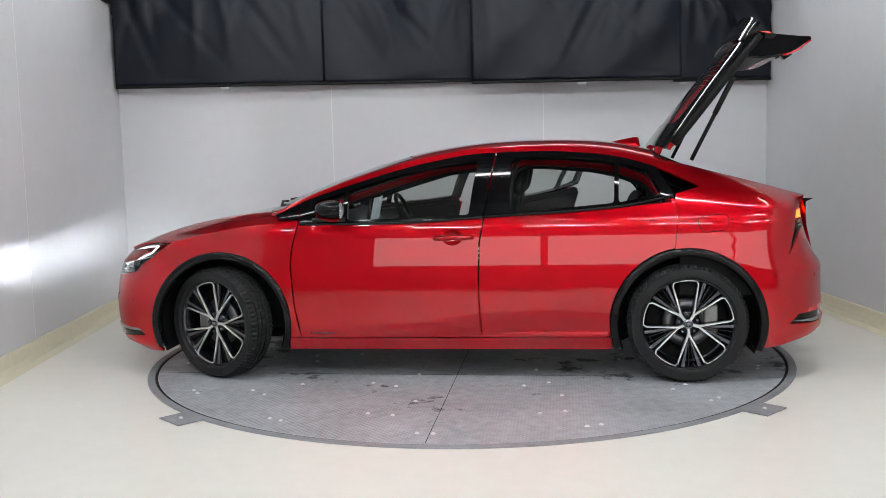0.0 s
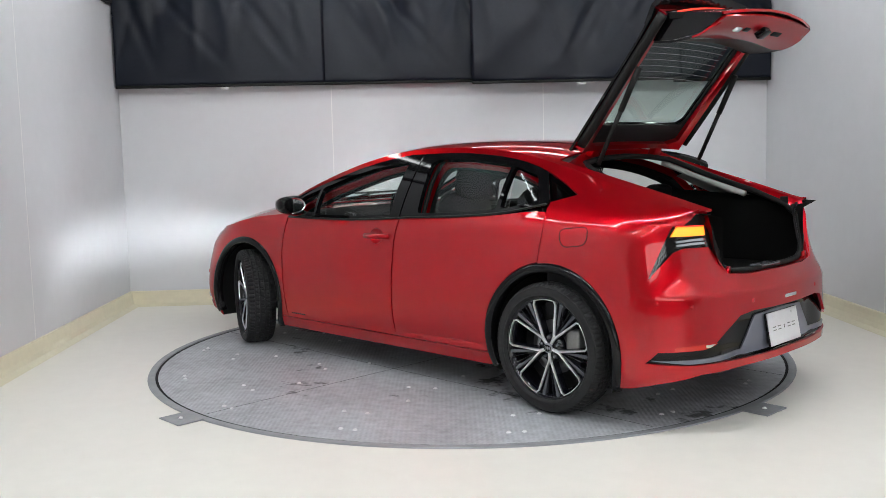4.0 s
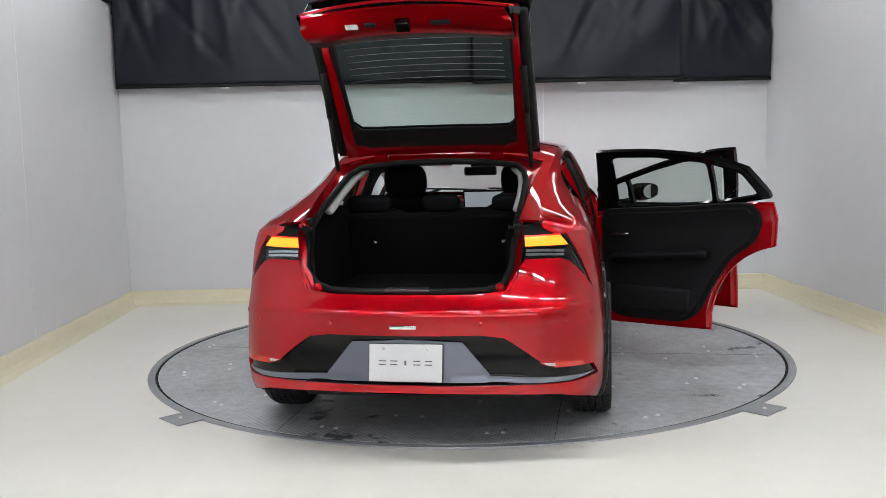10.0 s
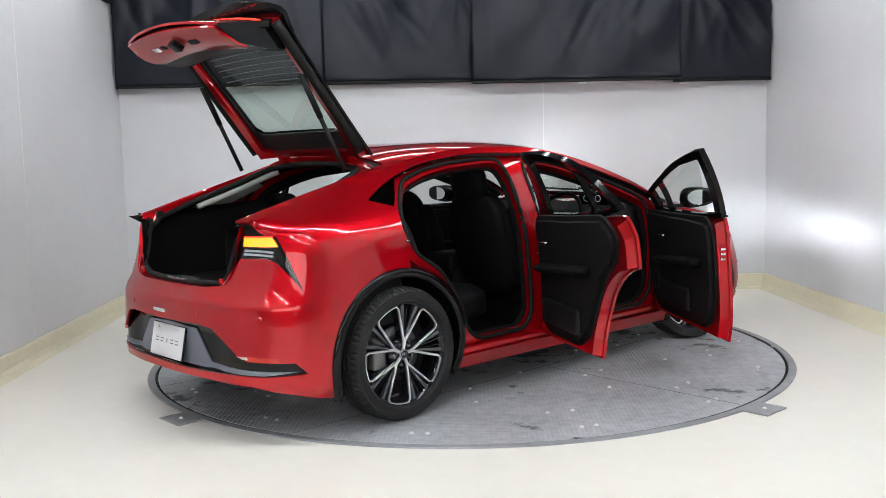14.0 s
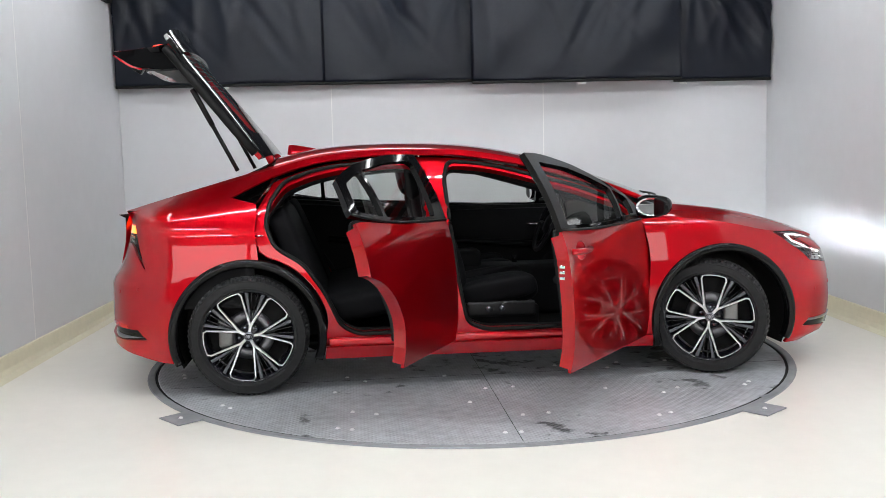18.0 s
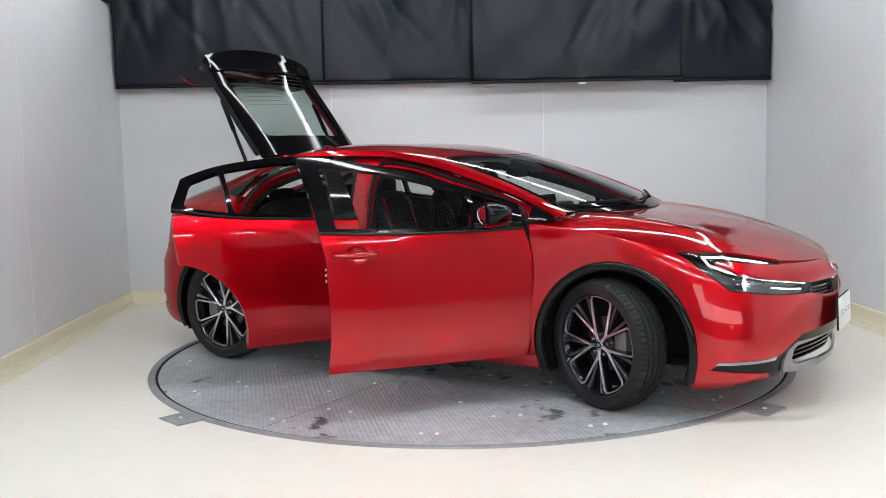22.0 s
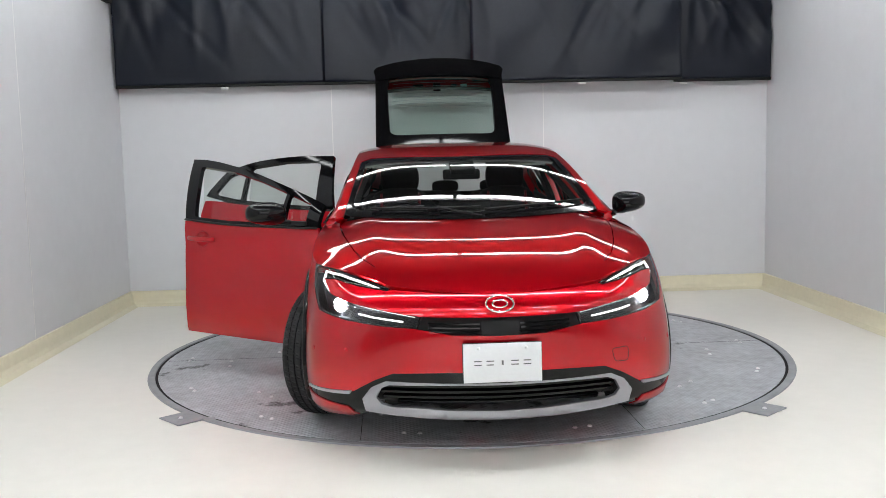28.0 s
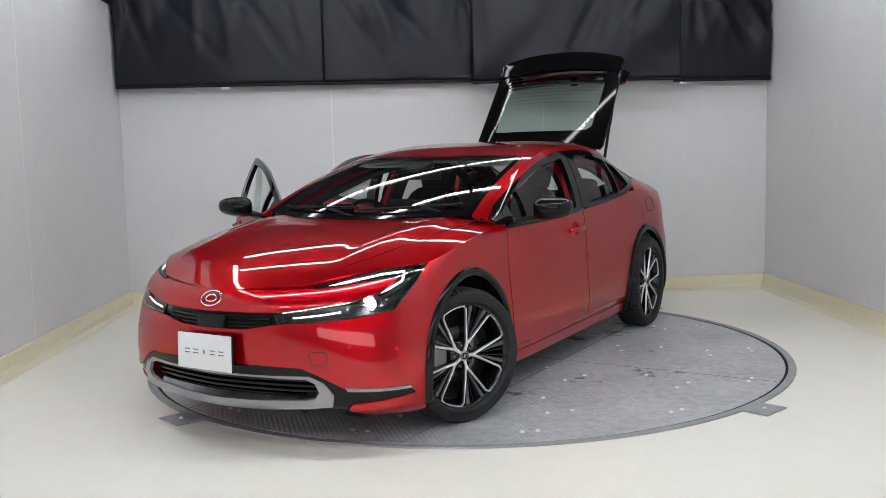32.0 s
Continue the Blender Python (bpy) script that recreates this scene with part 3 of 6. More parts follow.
def side_p(x, z):
    """Whole body side, lower body and greenhouse, by length and height."""
    zb = belt_z(x)
    if z <= zb:
        return Vector((x, side_y(x, z), z))
    yb, yr, zr = side_y(x, zb), rail_y(x), rail_z(x)
    t = (z - zb) / max(zr - zb, 0.02)
    t = min(t, 1.15)
    y = yb + (yr - yb) * t + 0.022 * 4 * t * (1 - t)
    k = ease(-1.27, -1.45, x)
    if k > 0:
        # the haunch rolls over from the body side into the roof with no crease
        h = max(zr - zb, 0.02)
        s0 = (side_y(x, zb) - side_y(x, zb - 0.02)) / 0.02 * h
        y = y * (1 - k) + k * (yb + s0 * t + (yr - yb - s0) * t * t)
    return Vector((x, y, z))


def hood_p(x, y):
    return Vector((x, y, hood_z(x, y)))


# ---- sheet metal: outlines on those surfaces, meshed, given thickness and true normals ----
def inside(p, poly):
    x, y = p
    c = False
    j = len(poly) - 1
    for i in range(len(poly)):
        if (poly[i][1] > y) != (poly[j][1] > y) and x < (poly[j][0] - poly[i][0]) * (y - poly[i][1]) / (poly[j][1] - poly[i][1]) + poly[i][0]:
            c = not c
        j = i
    return c


def dense(poly, step):
    out = []
    for i, p in enumerate(poly):
        q = poly[(i + 1) % len(poly)]
        n = max(1, int(math.hypot(q[0] - p[0], q[1] - p[1]) / step + 0.5))
        out += [(p[0] + (q[0] - p[0]) * k / n, p[1] + (q[1] - p[1]) * k / n) for k in range(n)]
    return out


def rounded(poly, r, n=5):
    """Rounds the corners of an outline."""
    out = []
    m = len(poly)
    for i in range(m):
        p, a, b = Vector(poly[i]), Vector(poly[i - 1]), Vector(poly[(i + 1) % m])
        da, db = (a - p), (b - p)
        k = min(r, da.length * 0.45, db.length * 0.45)
        p0, p1 = p + da.normalized() * k, p + db.normalized() * k
        for j in range(n + 1):
            t = j / n
            q = p0 * (1 - t) ** 2 + p * 2 * t * (1 - t) + p1 * t * t
            out.append((q.x, q.y))
    return out


def arc(cx, cz, r, a0, a1, n=16, squash=1.0):
    return [(cx + r * math.cos(radians(a0 + (a1 - a0) * k / n)), cz + squash * r * math.sin(radians(a0 + (a1 - a0) * k / n))) for k in range(n + 1)]


def sheet(pieces, sides=(1,), thick=0.012, step=0.045, lift=0.0, origin=(0, 0, 0), twin_offset=None):
    """Mesh data of sheet metal. pieces: (outline, holes, surface function). sides: 1 left, -1 mirrored to the right."""
    verts, faces, normals = [], [], []
    org = Vector(origin)
    for outline, holes, fn in pieces:
        rim = [dense(outline, step)] + [dense(h, step) for h in holes]
        pts, edges = [], []
        for loop in rim:
            b = len(pts)
            pts += [Vector(p) for p in loop]
            edges += [(b + i, b + (i + 1) % len(loop)) for i in range(len(loop))]
        border = np.array([(p.x, p.y) for p in pts])
        xs = [p[0] for p in rim[0]]
        ys = [p[1] for p in rim[0]]
        nx, ny = int((max(xs) - min(xs)) / step) + 1, int((max(ys) - min(ys)) / step) + 1
        for i in range(nx):
            for j in range(ny):
                q = (min(xs) + (i + 0.5 + 0.25 * (j % 2)) * step, min(ys) + (j + 0.5) * step)
                if inside(q, rim[0]) and not any(inside(q, h) for h in rim[1:]):
                    if np.min((border[:, 0] - q[0]) ** 2 + (border[:, 1] - q[1]) ** 2) > (0.5 * step) ** 2:
                        pts.append(Vector(q))
        res = delaunay_2d_cdt(pts, edges, [], 0, 1e-6)
        v2, tris = res[0], res[2]
        keep = []
        for t in tris:
            c = ((v2[t[0]].x + v2[t[1]].x + v2[t[2]].x) / 3, (v2[t[0]].y + v2[t[1]].y + v2[t[2]].y) / 3)
            if inside(c, rim[0]) and not any(inside(c, h) for h in rim[1:]):
                keep.append(tuple(t))
        pos, nor = [], []
        e = 0.004
        for v in v2:
            p = fn(v.x, v.y)
            du = fn(v.x + e, v.y) - fn(v.x - e, v.y)
            dv = fn(v.x, v.y + e) - fn(v.x, v.y - e)
            n = du.cross(dv)
            n = n.normalized() if n.length > 1e-12 else Vector((0, 1, 0))
            pos.append(p)
            nor.append(n)
        # outward: away from the middle of the car
        c = sum(pos, Vector()) / len(pos)
        acc = sum(nor, Vector())
        ref = Vector((c.x * 0.35, c.y, max(c.z - 0.55, 0.02) * 1.2))
        flip = acc.dot(ref) < 0
        if flip:
            nor = [-n for n in nor]
        count = {}
        for t in keep:
            for a, b in ((t[0], t[1]), (t[1], t[2]), (t[2], t[0])):
                count[(a, b)] = count.get((a, b), 0) + 1
        bound = [(a, b) for (a, b) in count if (b, a) not in count]
        for sd in sides:
            S = Vector((1, sd, 1))
            pp = [Vector((p.x * S.x, p.y * S.y, p.z)) for p in pos]
            nn = [Vector((n.x, n.y * sd, n.z)) for n in nor]
            turn = flip != (sd < 0)
            # triangles are counter-clockwise in the outline's plane
            mids = [len(sides) == 2 and abs(p.y) < 1e-6 for p in pos]
            for k, mid in enumerate(mids):
                if mid:
                    nn[k] = Vector((nn[k].x, 0.0, nn[k].z)).normalized()
            base = len(verts)
            if sd == sides[0] or len(sides) == 1:
                outer_id = list(range(base, base + len(pp)))
                first_outer = outer_id
                verts += [p + n * lift - org for p, n in zip(pp, nn)]
                normals += nn
            else:
                outer_id = []
                for k in range(len(pp)):
                    if mids[k]:
                        outer_id.append(first_outer[k])
                    else:
                        outer_id.append(len(verts))
                        verts.append(pp[k] + nn[k] * lift - org)
                        normals.append(nn[k])
            # decide orientation by geometry
            t = keep[len(keep) // 2]
            g = (pp[t[1]] - pp[t[0]]).cross(pp[t[2]] - pp[t[0]])
            rev = g.dot(nn[t[0]]) < 0
            for t in keep:
                faces.append(tuple(outer_id[i] for i in (t[::-1] if rev else t)))
            if thick:
                if sd == sides[0] or len(sides) == 1:
                    inner_id = list(range(len(verts), len(verts) + len(pp)))
                    first_inner = inner_id
                    verts += [p + n * (lift - thick) - org for p, n in zip(pp, nn)]
                    normals += [-n for n in nn]
                else:
                    inner_id = []
                    for k in range(len(pp)):
                        if mids[k]:
                            inner_id.append(first_inner[k])
                        else:
                            inner_id.append(len(verts))
                            verts.append(pp[k] + nn[k] * (lift - thick) - org)
                            normals.append(-nn[k])
                for t in keep:
                    faces.append(tuple(inner_id[i] for i in (t if rev else t[::-1])))
                for a, b in bound:
                    if mids[a] and mids[b]:
                        continue
                    pa, pb = pp[a], pp[b]
                    d = pb - pa
                    out = d.cross(nn[a]) if not rev else nn[a].cross(d)
                    out = out.normalized() if out.length > 1e-12 else Vector((0, 0, 1))
                    k = len(verts)
                    verts += [pa + nn[a] * lift - org, pb + nn[b] * lift - org, pb + nn[b] * (lift - thick) - org, pa + nn[a] * (lift - thick) - org]
                    normals += [out] * 4
                    faces.append((k, k + 1, k + 2, k + 3) if rev else (k + 3, k + 2, k + 1, k))
    return verts, faces, normals


def sheet_part(name, material, parent, pieces, label="", **kw):
    verts, faces, normals = sheet(pieces, **kw)
    me = bpy.data.meshes.new(name)
    me.from_pydata([tuple(v) for v in verts], [], faces)
    me.polygons.foreach_set("use_smooth", [True] * len(me.polygons))
    me.normals_split_custom_set_from_vertices([tuple(n) for n in normals])
    me.materials.append(material)
    ob = new(name, me)
    ob.parent = parent
    return tagged(ob, label)
# ---- the car ----
car = new("car")
tagged(car, "shiny red hatchback with open tailgate and two open doors", "car")


def run(f, a, b, n=24):
    return [(a + (b - a) * k / n, f(a + (b - a) * k / n)) for k in range(n + 1)]


dlo_top = curve((1.06, 0.985), (0.9, 1.056), (0.546, 1.172), (0.128, 1.282), (-0.213, 1.331), (-0.547, 1.337), (-0.843, 1.317), (-1.0, 1.293), (-1.2, 1.234), (-1.46, 1.112))
dlo_bot = curve((1.06, 0.98), (0.866, 0.938), (0.317, 0.940), (-0.02, 0.954), (-0.22, 0.968), (-0.675, 0.991), (-1.0, 1.018), (-1.28, 1.068), (-1.46, 1.108))
AF, AR, ARC = (1.392, 0.335), (-1.378, 0.333), 0.43
door_front_edge = [(0.893, 0.945), (0.936, 0.793), (0.947, 0.691), (0.929, 0.451), (0.892, 0.254)]
door_mid_edge = [(-0.214, 0.952), (-0.189, 0.816), (-0.181, 0.584), (-0.187, 0.384), (-0.198, 0.258)]

lamp_a = sx(1.70, 0.832)
seam = [sf(y, 0.738 + 0.07 * y * y) for y in (0.0, 0.12, 0.24, 0.36, 0.47)]
seam_side = [lamp_a, sf(0.80, 0.828), sf(0.765, 0.824), sf(0.71, 0.818), sf(0.60, 0.790), seam[-1]]
hood_front = [(shell(*p).x, shell(*p).y) for p in seam]
hood_edge = curve((1.04, 0.722), (1.3, 0.705), (1.6, 0.655), (1.85, 0.585), (2.04, 0.472))

# bonnet
hood_out = [(1.235 - 0.40 * y * y, y) for y in (0.0, 0.15, 0.3, 0.45, 0.6, 0.70)] + [(x, hood_edge(x) - 0.003) for x in (1.15, 1.3, 1.45, 1.6, 1.72, 1.85, 1.95)] + hood_front[::-1]
sheet_part("bonnet", M_PAINT, car, [(hood_out, [], hood_p)], sides=(1, -1), thick=0.02, step=0.04)

# roof with the pillars round the windscreen
def ws_edge(x):
    return rail_y(x) - 0.045


head = [(0.33 - 0.35 * y * y, y) for y in (0.0, 0.15, 0.3, 0.45, 0.56)]
roof_out = [(x, rail_y(x)) for x in np.linspace(1.08, -1.215, 40)] + [(-1.215, 0.4), (-1.225, 0.0)] + head + [(x, ws_edge(x)) for x in (0.26, 0.45, 0.65, 0.85, 1.0, 1.07)]
sheet_part("roof", M_PAINT, car, [(roof_out, [], roof_p)], sides=(1, -1), thick=0.012, step=0.045)


def ws_outline(dx_top, dx_bot, dy):
    top = [(0.33 - 0.35 * y * y + dx_top, y) for y in (0.0, 0.15, 0.3, 0.45, 0.56)]
    side = [(x, ws_edge(x) - dy) for x in (0.26 + dx_top, 0.45, 0.65, 0.85, 1.0, 1.05 - dx_bot)]
    base = [(1.265 - 0.41 * y * y - dx_bot, y) for y in (0.66 - dy, 0.5, 0.35, 0.2, 0.0)]
    return top + side + base


glass_in = ws_outline(0.055, 0.075, 0.035)
sheet_part("windscreen_border", M_BLACK_GLOSS, car, [(ws_outline(0.003, 0.0, 0.003) + [(x, y) for x, y in glass_in[::-1]], [], roof_p)], "black windscreen border", sides=(1, -1), thick=0.004, lift=-0.003, step=0.04)
sheet_part("windscreen", M_GLASS, car, [(ws_outline(0.05, 0.07, 0.03), [], roof_p)], "clear curved windscreen", sides=(1, -1), thick=0.0, lift=-0.004, step=0.05)
# cowl under the wipers
cowl = [(1.268 - 0.41 * y * y, y) for y in (0.0, 0.2, 0.35, 0.5, 0.66, 0.71)] + [(1.20 - 0.40 * y * y, y) for y in (0.71, 0.6, 0.4, 0.2, 0.0)]
sheet_part("cowl", M_BLACK_TRIM, car, [(cowl, [], hood_p)], "black plastic cowl", sides=(1, -1), thick=0.01, lift=-0.012)
bm = bmesh.new()
box_bm(bm, (1.0, -0.72, 0.80), (1.24, 0.72, 0.945), 0.01)
part("scuttle", bm, M_BLACK_TRIM, car)
for sgn, y0, y1 in ((1, 0.06, 0.62), (1, -0.55, 0.04)):
    bm = bmesh.new()
    pts = []
    for k in range(9):
        y = y0 + (y1 - y0) * k / 8
        x = 1.20 - 0.41 * y * y - 0.03 * (k / 8)
        pts.append((x, y, roof_z(x, y) + 0.016))
    tube_bm(bm, pts, 0.007, 8)
    tube_bm(bm, [(1.225 - 0.4 * y1 * y1, y1, hood_z(1.22, y1) + 0.01), pts[5]], 0.009, 8)
    part("wiper", bm, M_SEAL, car, "black wiper arm and blade")

# wings, one each side
for sd in (1, -1):
    top_run = []
    s_a = lamp_a[0]
    for k in range(21):
        s = s_a + (0.90 - s_a) * k / 20
        top_run.append((s, top_z(s)))
    fender_side = [sx(0.897, 0.254)] + [(0.966, 0.254)] + [sx(*p) for p in arc(*AF, ARC, 190, 28, 26)] + [sx(1.86, 0.625), sx(1.957, 0.648), sx(1.91, 0.69), sx(1.825, 0.747)] + top_run + [(x + 0.004, z) for x, z in door_front_edge[1:4]]
    outer = [(shell(*p).x, shell(*p).y) for p in top_run[::-1]] + [(shell(*p).x, shell(*p).y) for p in seam_side]
    inner = [(x, hood_edge(x) + 0.003) for x in (2.03, 1.95, 1.85, 1.72, 1.6, 1.45, 1.3, 1.15, 1.05)] + [(0.93, 0.76)]
    sheet_part("wing", M_PAINT, car, [(fender_side, [], shell), (outer + inner, [], hood_p)], sides=(sd,), thick=0.014, step=0.04)
    sill = [(x, 0.249) for x in np.linspace(0.966, -0.944, 20)] + [(-0.952, 0.183)] + [(x, 0.180) for x in np.linspace(-0.9, 0.93, 20)] + [(0.966, 0.178)]
    sheet_part("sill", M_PAINT, car, [(sill, [], side_p)], sides=(sd,), thick=0.02)
    # arch trims
    for nm, (cx, cz), lo, hi in (("arch_trim", AF, -20, 202), ("arch_trim", AR, -21, 201)):
        # rounded lip that turns in towards the wheel
        bm = bmesh.new()
        lines = []
        for k in range(73):
            a = radians(lo + (hi - lo) * k / 72)
            line = []
            for r, out in ((0.441, -0.012), (0.440, 0.004), (0.436, 0.011), (0.428, 0.0155), (0.416, 0.0165), (0.404, 0.014), (0.396, 0.008), (0.391, -0.004), (0.389, -0.045)):
                x, z = cx + r * math.cos(a), cz + r * math.sin(a)
                q = side_p(x, z)
                line.append(bm.verts.new((x, sd * (q.y + out), z)))
            lines.append(line)
        for p, q in zip(lines, lines[1:]):
            for i in range(8):
                bm.faces.new((p[i], p[i + 1], q[i + 1], q[i]) if sd > 0 else (q[i], q[i + 1], p[i + 1], p[i]))
        for line in (lines[0], lines[-1]):
            bm.faces.new(line)
        part(nm, bm, M_BLACK_GLOSS, car, "gloss black wheel-arch trim")
        bm = bmesh.new()
        prof = [(0.40, 0.50), (0.405, 0.84)]
        rings = []
        for k in range(29):
            a = radians(-25 + 230 * k / 28)
            rings.append([bm.verts.new((cx + r * math.cos(a), sd * y, cz + r * math.sin(a))) for r, y in prof] + [bm.verts.new((cx + 0.02 * math.cos(a), sd * 0.49, cz + 0.02 * math.sin(a)))])
        for p, q in zip(rings, rings[1:]):
            bm.faces.new((p[0], q[0], q[1], p[1]))
            bm.faces.new((p[2], q[2], q[0], p[0]))
        part("wheel_housing", bm, M_SEAL, car)
    # rear quarter
    lamp_tip, lamp_out = sr(0.808, 0.722), sr(0.722, 0.933)
    q_low = [sx(x, z) for x, z in ((-1.309, 1.025), (-1.321, 0.931), (-1.306, 0.778))] + [sx(*p) for p in arc(*AR, ARC, 80, 127, 10)] + [sx(-1.74, 0.735), sx(-1.90, 0.755), lamp_tip, sr(0.75, 0.876), lamp_out, sr(0.694, 0.974)] + [sx(x, belt_z(x)) for x in np.linspace(-2.01, -1.33, 14)]
    q_up = [(x, belt_z(x)) for x in np.linspace(-1.309, -2.02, 18)] + [(-2.035, 1.0)] + [(x, rail_z(x)) for x in np.linspace(-2.06, -1.2, 22)]
    q_up += [(x, rail_z(x)) for x in np.linspace(-1.15, 1.06, 44)] + [(x, dlo_top(x)) for x in np.linspace(1.04, -1.456, 44)] + [(-1.316, 1.076)]
    q_top = [(x, rail_y(x)) for x in np.linspace(-1.215, -2.06, 20)] + [(-2.085, 0.50), (-1.8, 0.515), (-1.5, 0.53), (-1.215, 0.55)]
    sheet_part("rear_quarter", M_PAINT, car, [(q_low, [], shell), (q_up, [], side_p), (q_top, [], roof_p)], sides=(sd,), thick=0.012, step=0.04)
    tip = [(-1.222, 1.222), (-1.30, 1.185), (-1.40, 1.137), (-1.452, 1.111), (-1.318, 1.080), (-1.30, 1.10)]
    sheet_part("quarter_glass", M_GLASS_DARK, car, [(tip, [], side_p)], "dark quarter window", sides=(sd,), thick=0.004, lift=-0.003, step=0.03)
    tcx, tcz = -1.315, 1.135
    tip_hole = [(tcx + (x - tcx) * 0.78, tcz + (z - tcz) * 0.70) for x, z in tip]
    sheet_part("quarter_border", M_BLACK_GLOSS, car, [(tip, [tip_hole], side_p)], "black border of the quarter window", sides=(sd,), thick=0.006, lift=-0.010, step=0.03)
    # black sail ahead of the front door
    sail = [(0.897, 0.955), (0.90, 1.05), (1.04, 0.99), (1.03, 0.975)]
    sheet_part("sail_panel", M_BLACK_GLOSS, car, [(sail, [], side_p)], "black triangular sail panel", sides=(sd,), thick=0.01, lift=0.002, step=0.03)
    # fuel flap line
    if sd == 1:
        flap = rounded([(-1.42, 0.945), (-1.60, 0.965), (-1.60, 0.875), (-1.45, 0.855)], 0.05)
        flap = [sx(*p) for p in flap]
        verts_line = [shell(*p) for p in dense(flap, 0.03)]
        bm = bmesh.new()
        tube_bm(bm, [v + Vector((0, 0.0005, 0)) for v in verts_line], 0.0022, 6, closed=True)
        part("fuel_flap_gap", bm, M_GAP, car, "thin dark gap round the fuel flap")

# front bumper, nose panel and grille
lamp_top = [(s, z - 0.002) for s, z in seam_side]
lamp_fin = [sf(0.472, 0.747), sf(0.595, 0.760), sf(0.70, 0.780), sf(0.755, 0.778), sf(0.725, 0.724), sf(0.64, 0.698), sf(0.50, 0.674), sf(0.34, 0.650)]
lamp_low = [sf(0.36, 0.600), sf(0.50, 0.606), sf(0.66, 0.622), sx(1.957, 0.648)]
lamp_outer = [sx(1.91, 0.69), sx(1.825, 0.747)]
nose = seam + lamp_fin + [sf(0.20, 0.648), sf(0.0, 0.648)]
low = [sf(0.0, 0.570), sf(0.20, 0.573)] + lamp_low + [sx(1.86, 0.625)] + [sx(*p) for p in arc(*AF, ARC, 28, -24, 12)]
low += [sx(1.90, 0.160), sx(2.02, 0.168), sf(0.64, 0.18), sf(0.61, 0.185), sf(0.66, 0.238), sx(1.885, 0.262), sx(1.93, 0.300), sf(0.635, 0.314), sf(0.54, 0.372), sf(0.46, 0.406), sf(0.25, 0.412), sf(0.0, 0.412)]
sheet_part("front_bumper", M_PAINT, car, [(low, [], shell)], sides=(1, -1), thick=0.016, step=0.035)
sheet_part("nose_panel", M_PAINT, car, [(nose, [], shell)], sides=(1, -1), thick=0.016, step=0.035)
slot = [sf(0.0, 0.652), sf(0.2, 0.652), sf(0.36, 0.652), sf(0.37, 0.596), sf(0.2, 0.562), sf(0.0, 0.558)]
sheet_part("upper_grille", M_BLACK_TRIM, car, [(slot, [], shell)], "narrow black grille slot", sides=(1, -1), thick=0.01, lift=-0.045, step=0.04)
for z0 in (0.625, 0.607, 0.588):
    bar = [sf(0.09, z0), sf(0.2, z0), sf(0.31, z0 + 0.003), sf(0.31, z0 - 0.004), sf(0.2, z0 - 0.007), sf(0.09, z0 - 0.007)]
    for sd in (1, -1):
        sheet_part("grille_bar", M_BLACK_GLOSS, car, [(bar, [], shell)], sides=(sd,), thick=0.02, lift=-0.022, step=0.04)
sens = [sf(0.0, 0.634), sf(0.088, 0.632), sf(0.075, 0.562), sf(0.0, 0.562)]
sheet_part("radar_panel", M_BLACK_TRIM, car, [(sens, [], shell)], "flat black sensor panel", sides=(1, -1), thick=0.01, lift=-0.006, step=0.03)
mouth = [sf(0.0, 0.412), sf(0.25, 0.412), sf(0.46, 0.406), sf(0.54, 0.372), sf(0.635, 0.314), sx(1.93, 0.300), sx(1.885, 0.262), sf(0.66, 0.238), sf(0.61, 0.185), sf(0.57, 0.205), sf(0.555, 0.32), sf(0.48, 0.352), sf(0.0, 0.356)]
sheet_part("bumper_blade", M_BLACK_GLOSS, car, [(mouth, [], shell)], "gloss black bumper surround", sides=(1, -1), thick=0.012, lift=-0.006, step=0.035)
well = [sf(0.0, 0.38), sf(0.5, 0.37), sf(0.58, 0.31), sf(0.57, 0.24), sf(0.3, 0.22), sf(0.0, 0.22)]
sheet_part("lower_grille", M_BLACK_TRIM, car, [(well, [], shell)], "black mesh lower grille", sides=(1, -1), thick=0.01, lift=-0.07, step=0.04)
for z0, ye in ((0.338, 0.47), (0.312, 0.52), (0.287, 0.515), (0.264, 0.45)):
    bar = [sf(0.0, z0 + 0.006), sf(ye * 0.5, z0 + 0.006), sf(ye, z0 + 0.005), sf(ye, z0 - 0.005), sf(ye * 0.5, z0 - 0.006), sf(0.0, z0 - 0.006)]
    sheet_part("grille_bar", M_BLACK_GLOSS, car, [(bar, [], shell)], "black horizontal grille bar", sides=(1, -1), thick=0.03, lift=-0.03, step=0.05)
def lip_p(s, z):
    """The lower frame: its foot stands forward as a lip, and the face above it leans back."""
    q = shell(s, z)
    q.x += 0.018 * ease(0.245, 0.205, z) - 0.014 * ease(0.27, 0.36, z)
    return q


sil = [sf(0.0, 0.364), sf(0.25, 0.364), sf(0.49, 0.369), sf(0.552, 0.338), sf(0.592, 0.285), sf(0.578, 0.228), sf(0.46, 0.218), sf(0.30, 0.210), sf(0.12, 0.203), sf(0.0, 0.202),
       sf(0.0, 0.240), sf(0.22, 0.243), sf(0.32, 0.252), sf(0.46, 0.256), sf(0.51, 0.268), sf(0.532, 0.295), sf(0.512, 0.335), sf(0.475, 0.352), sf(0.25, 0.354), sf(0.0, 0.354)]
sheet_part("grille_frame", M_SILVER, car, [(sil, [], lip_p)], "satin silver lower grille frame", sides=(1, -1), thick=0.016, lift=0.008, step=0.022)
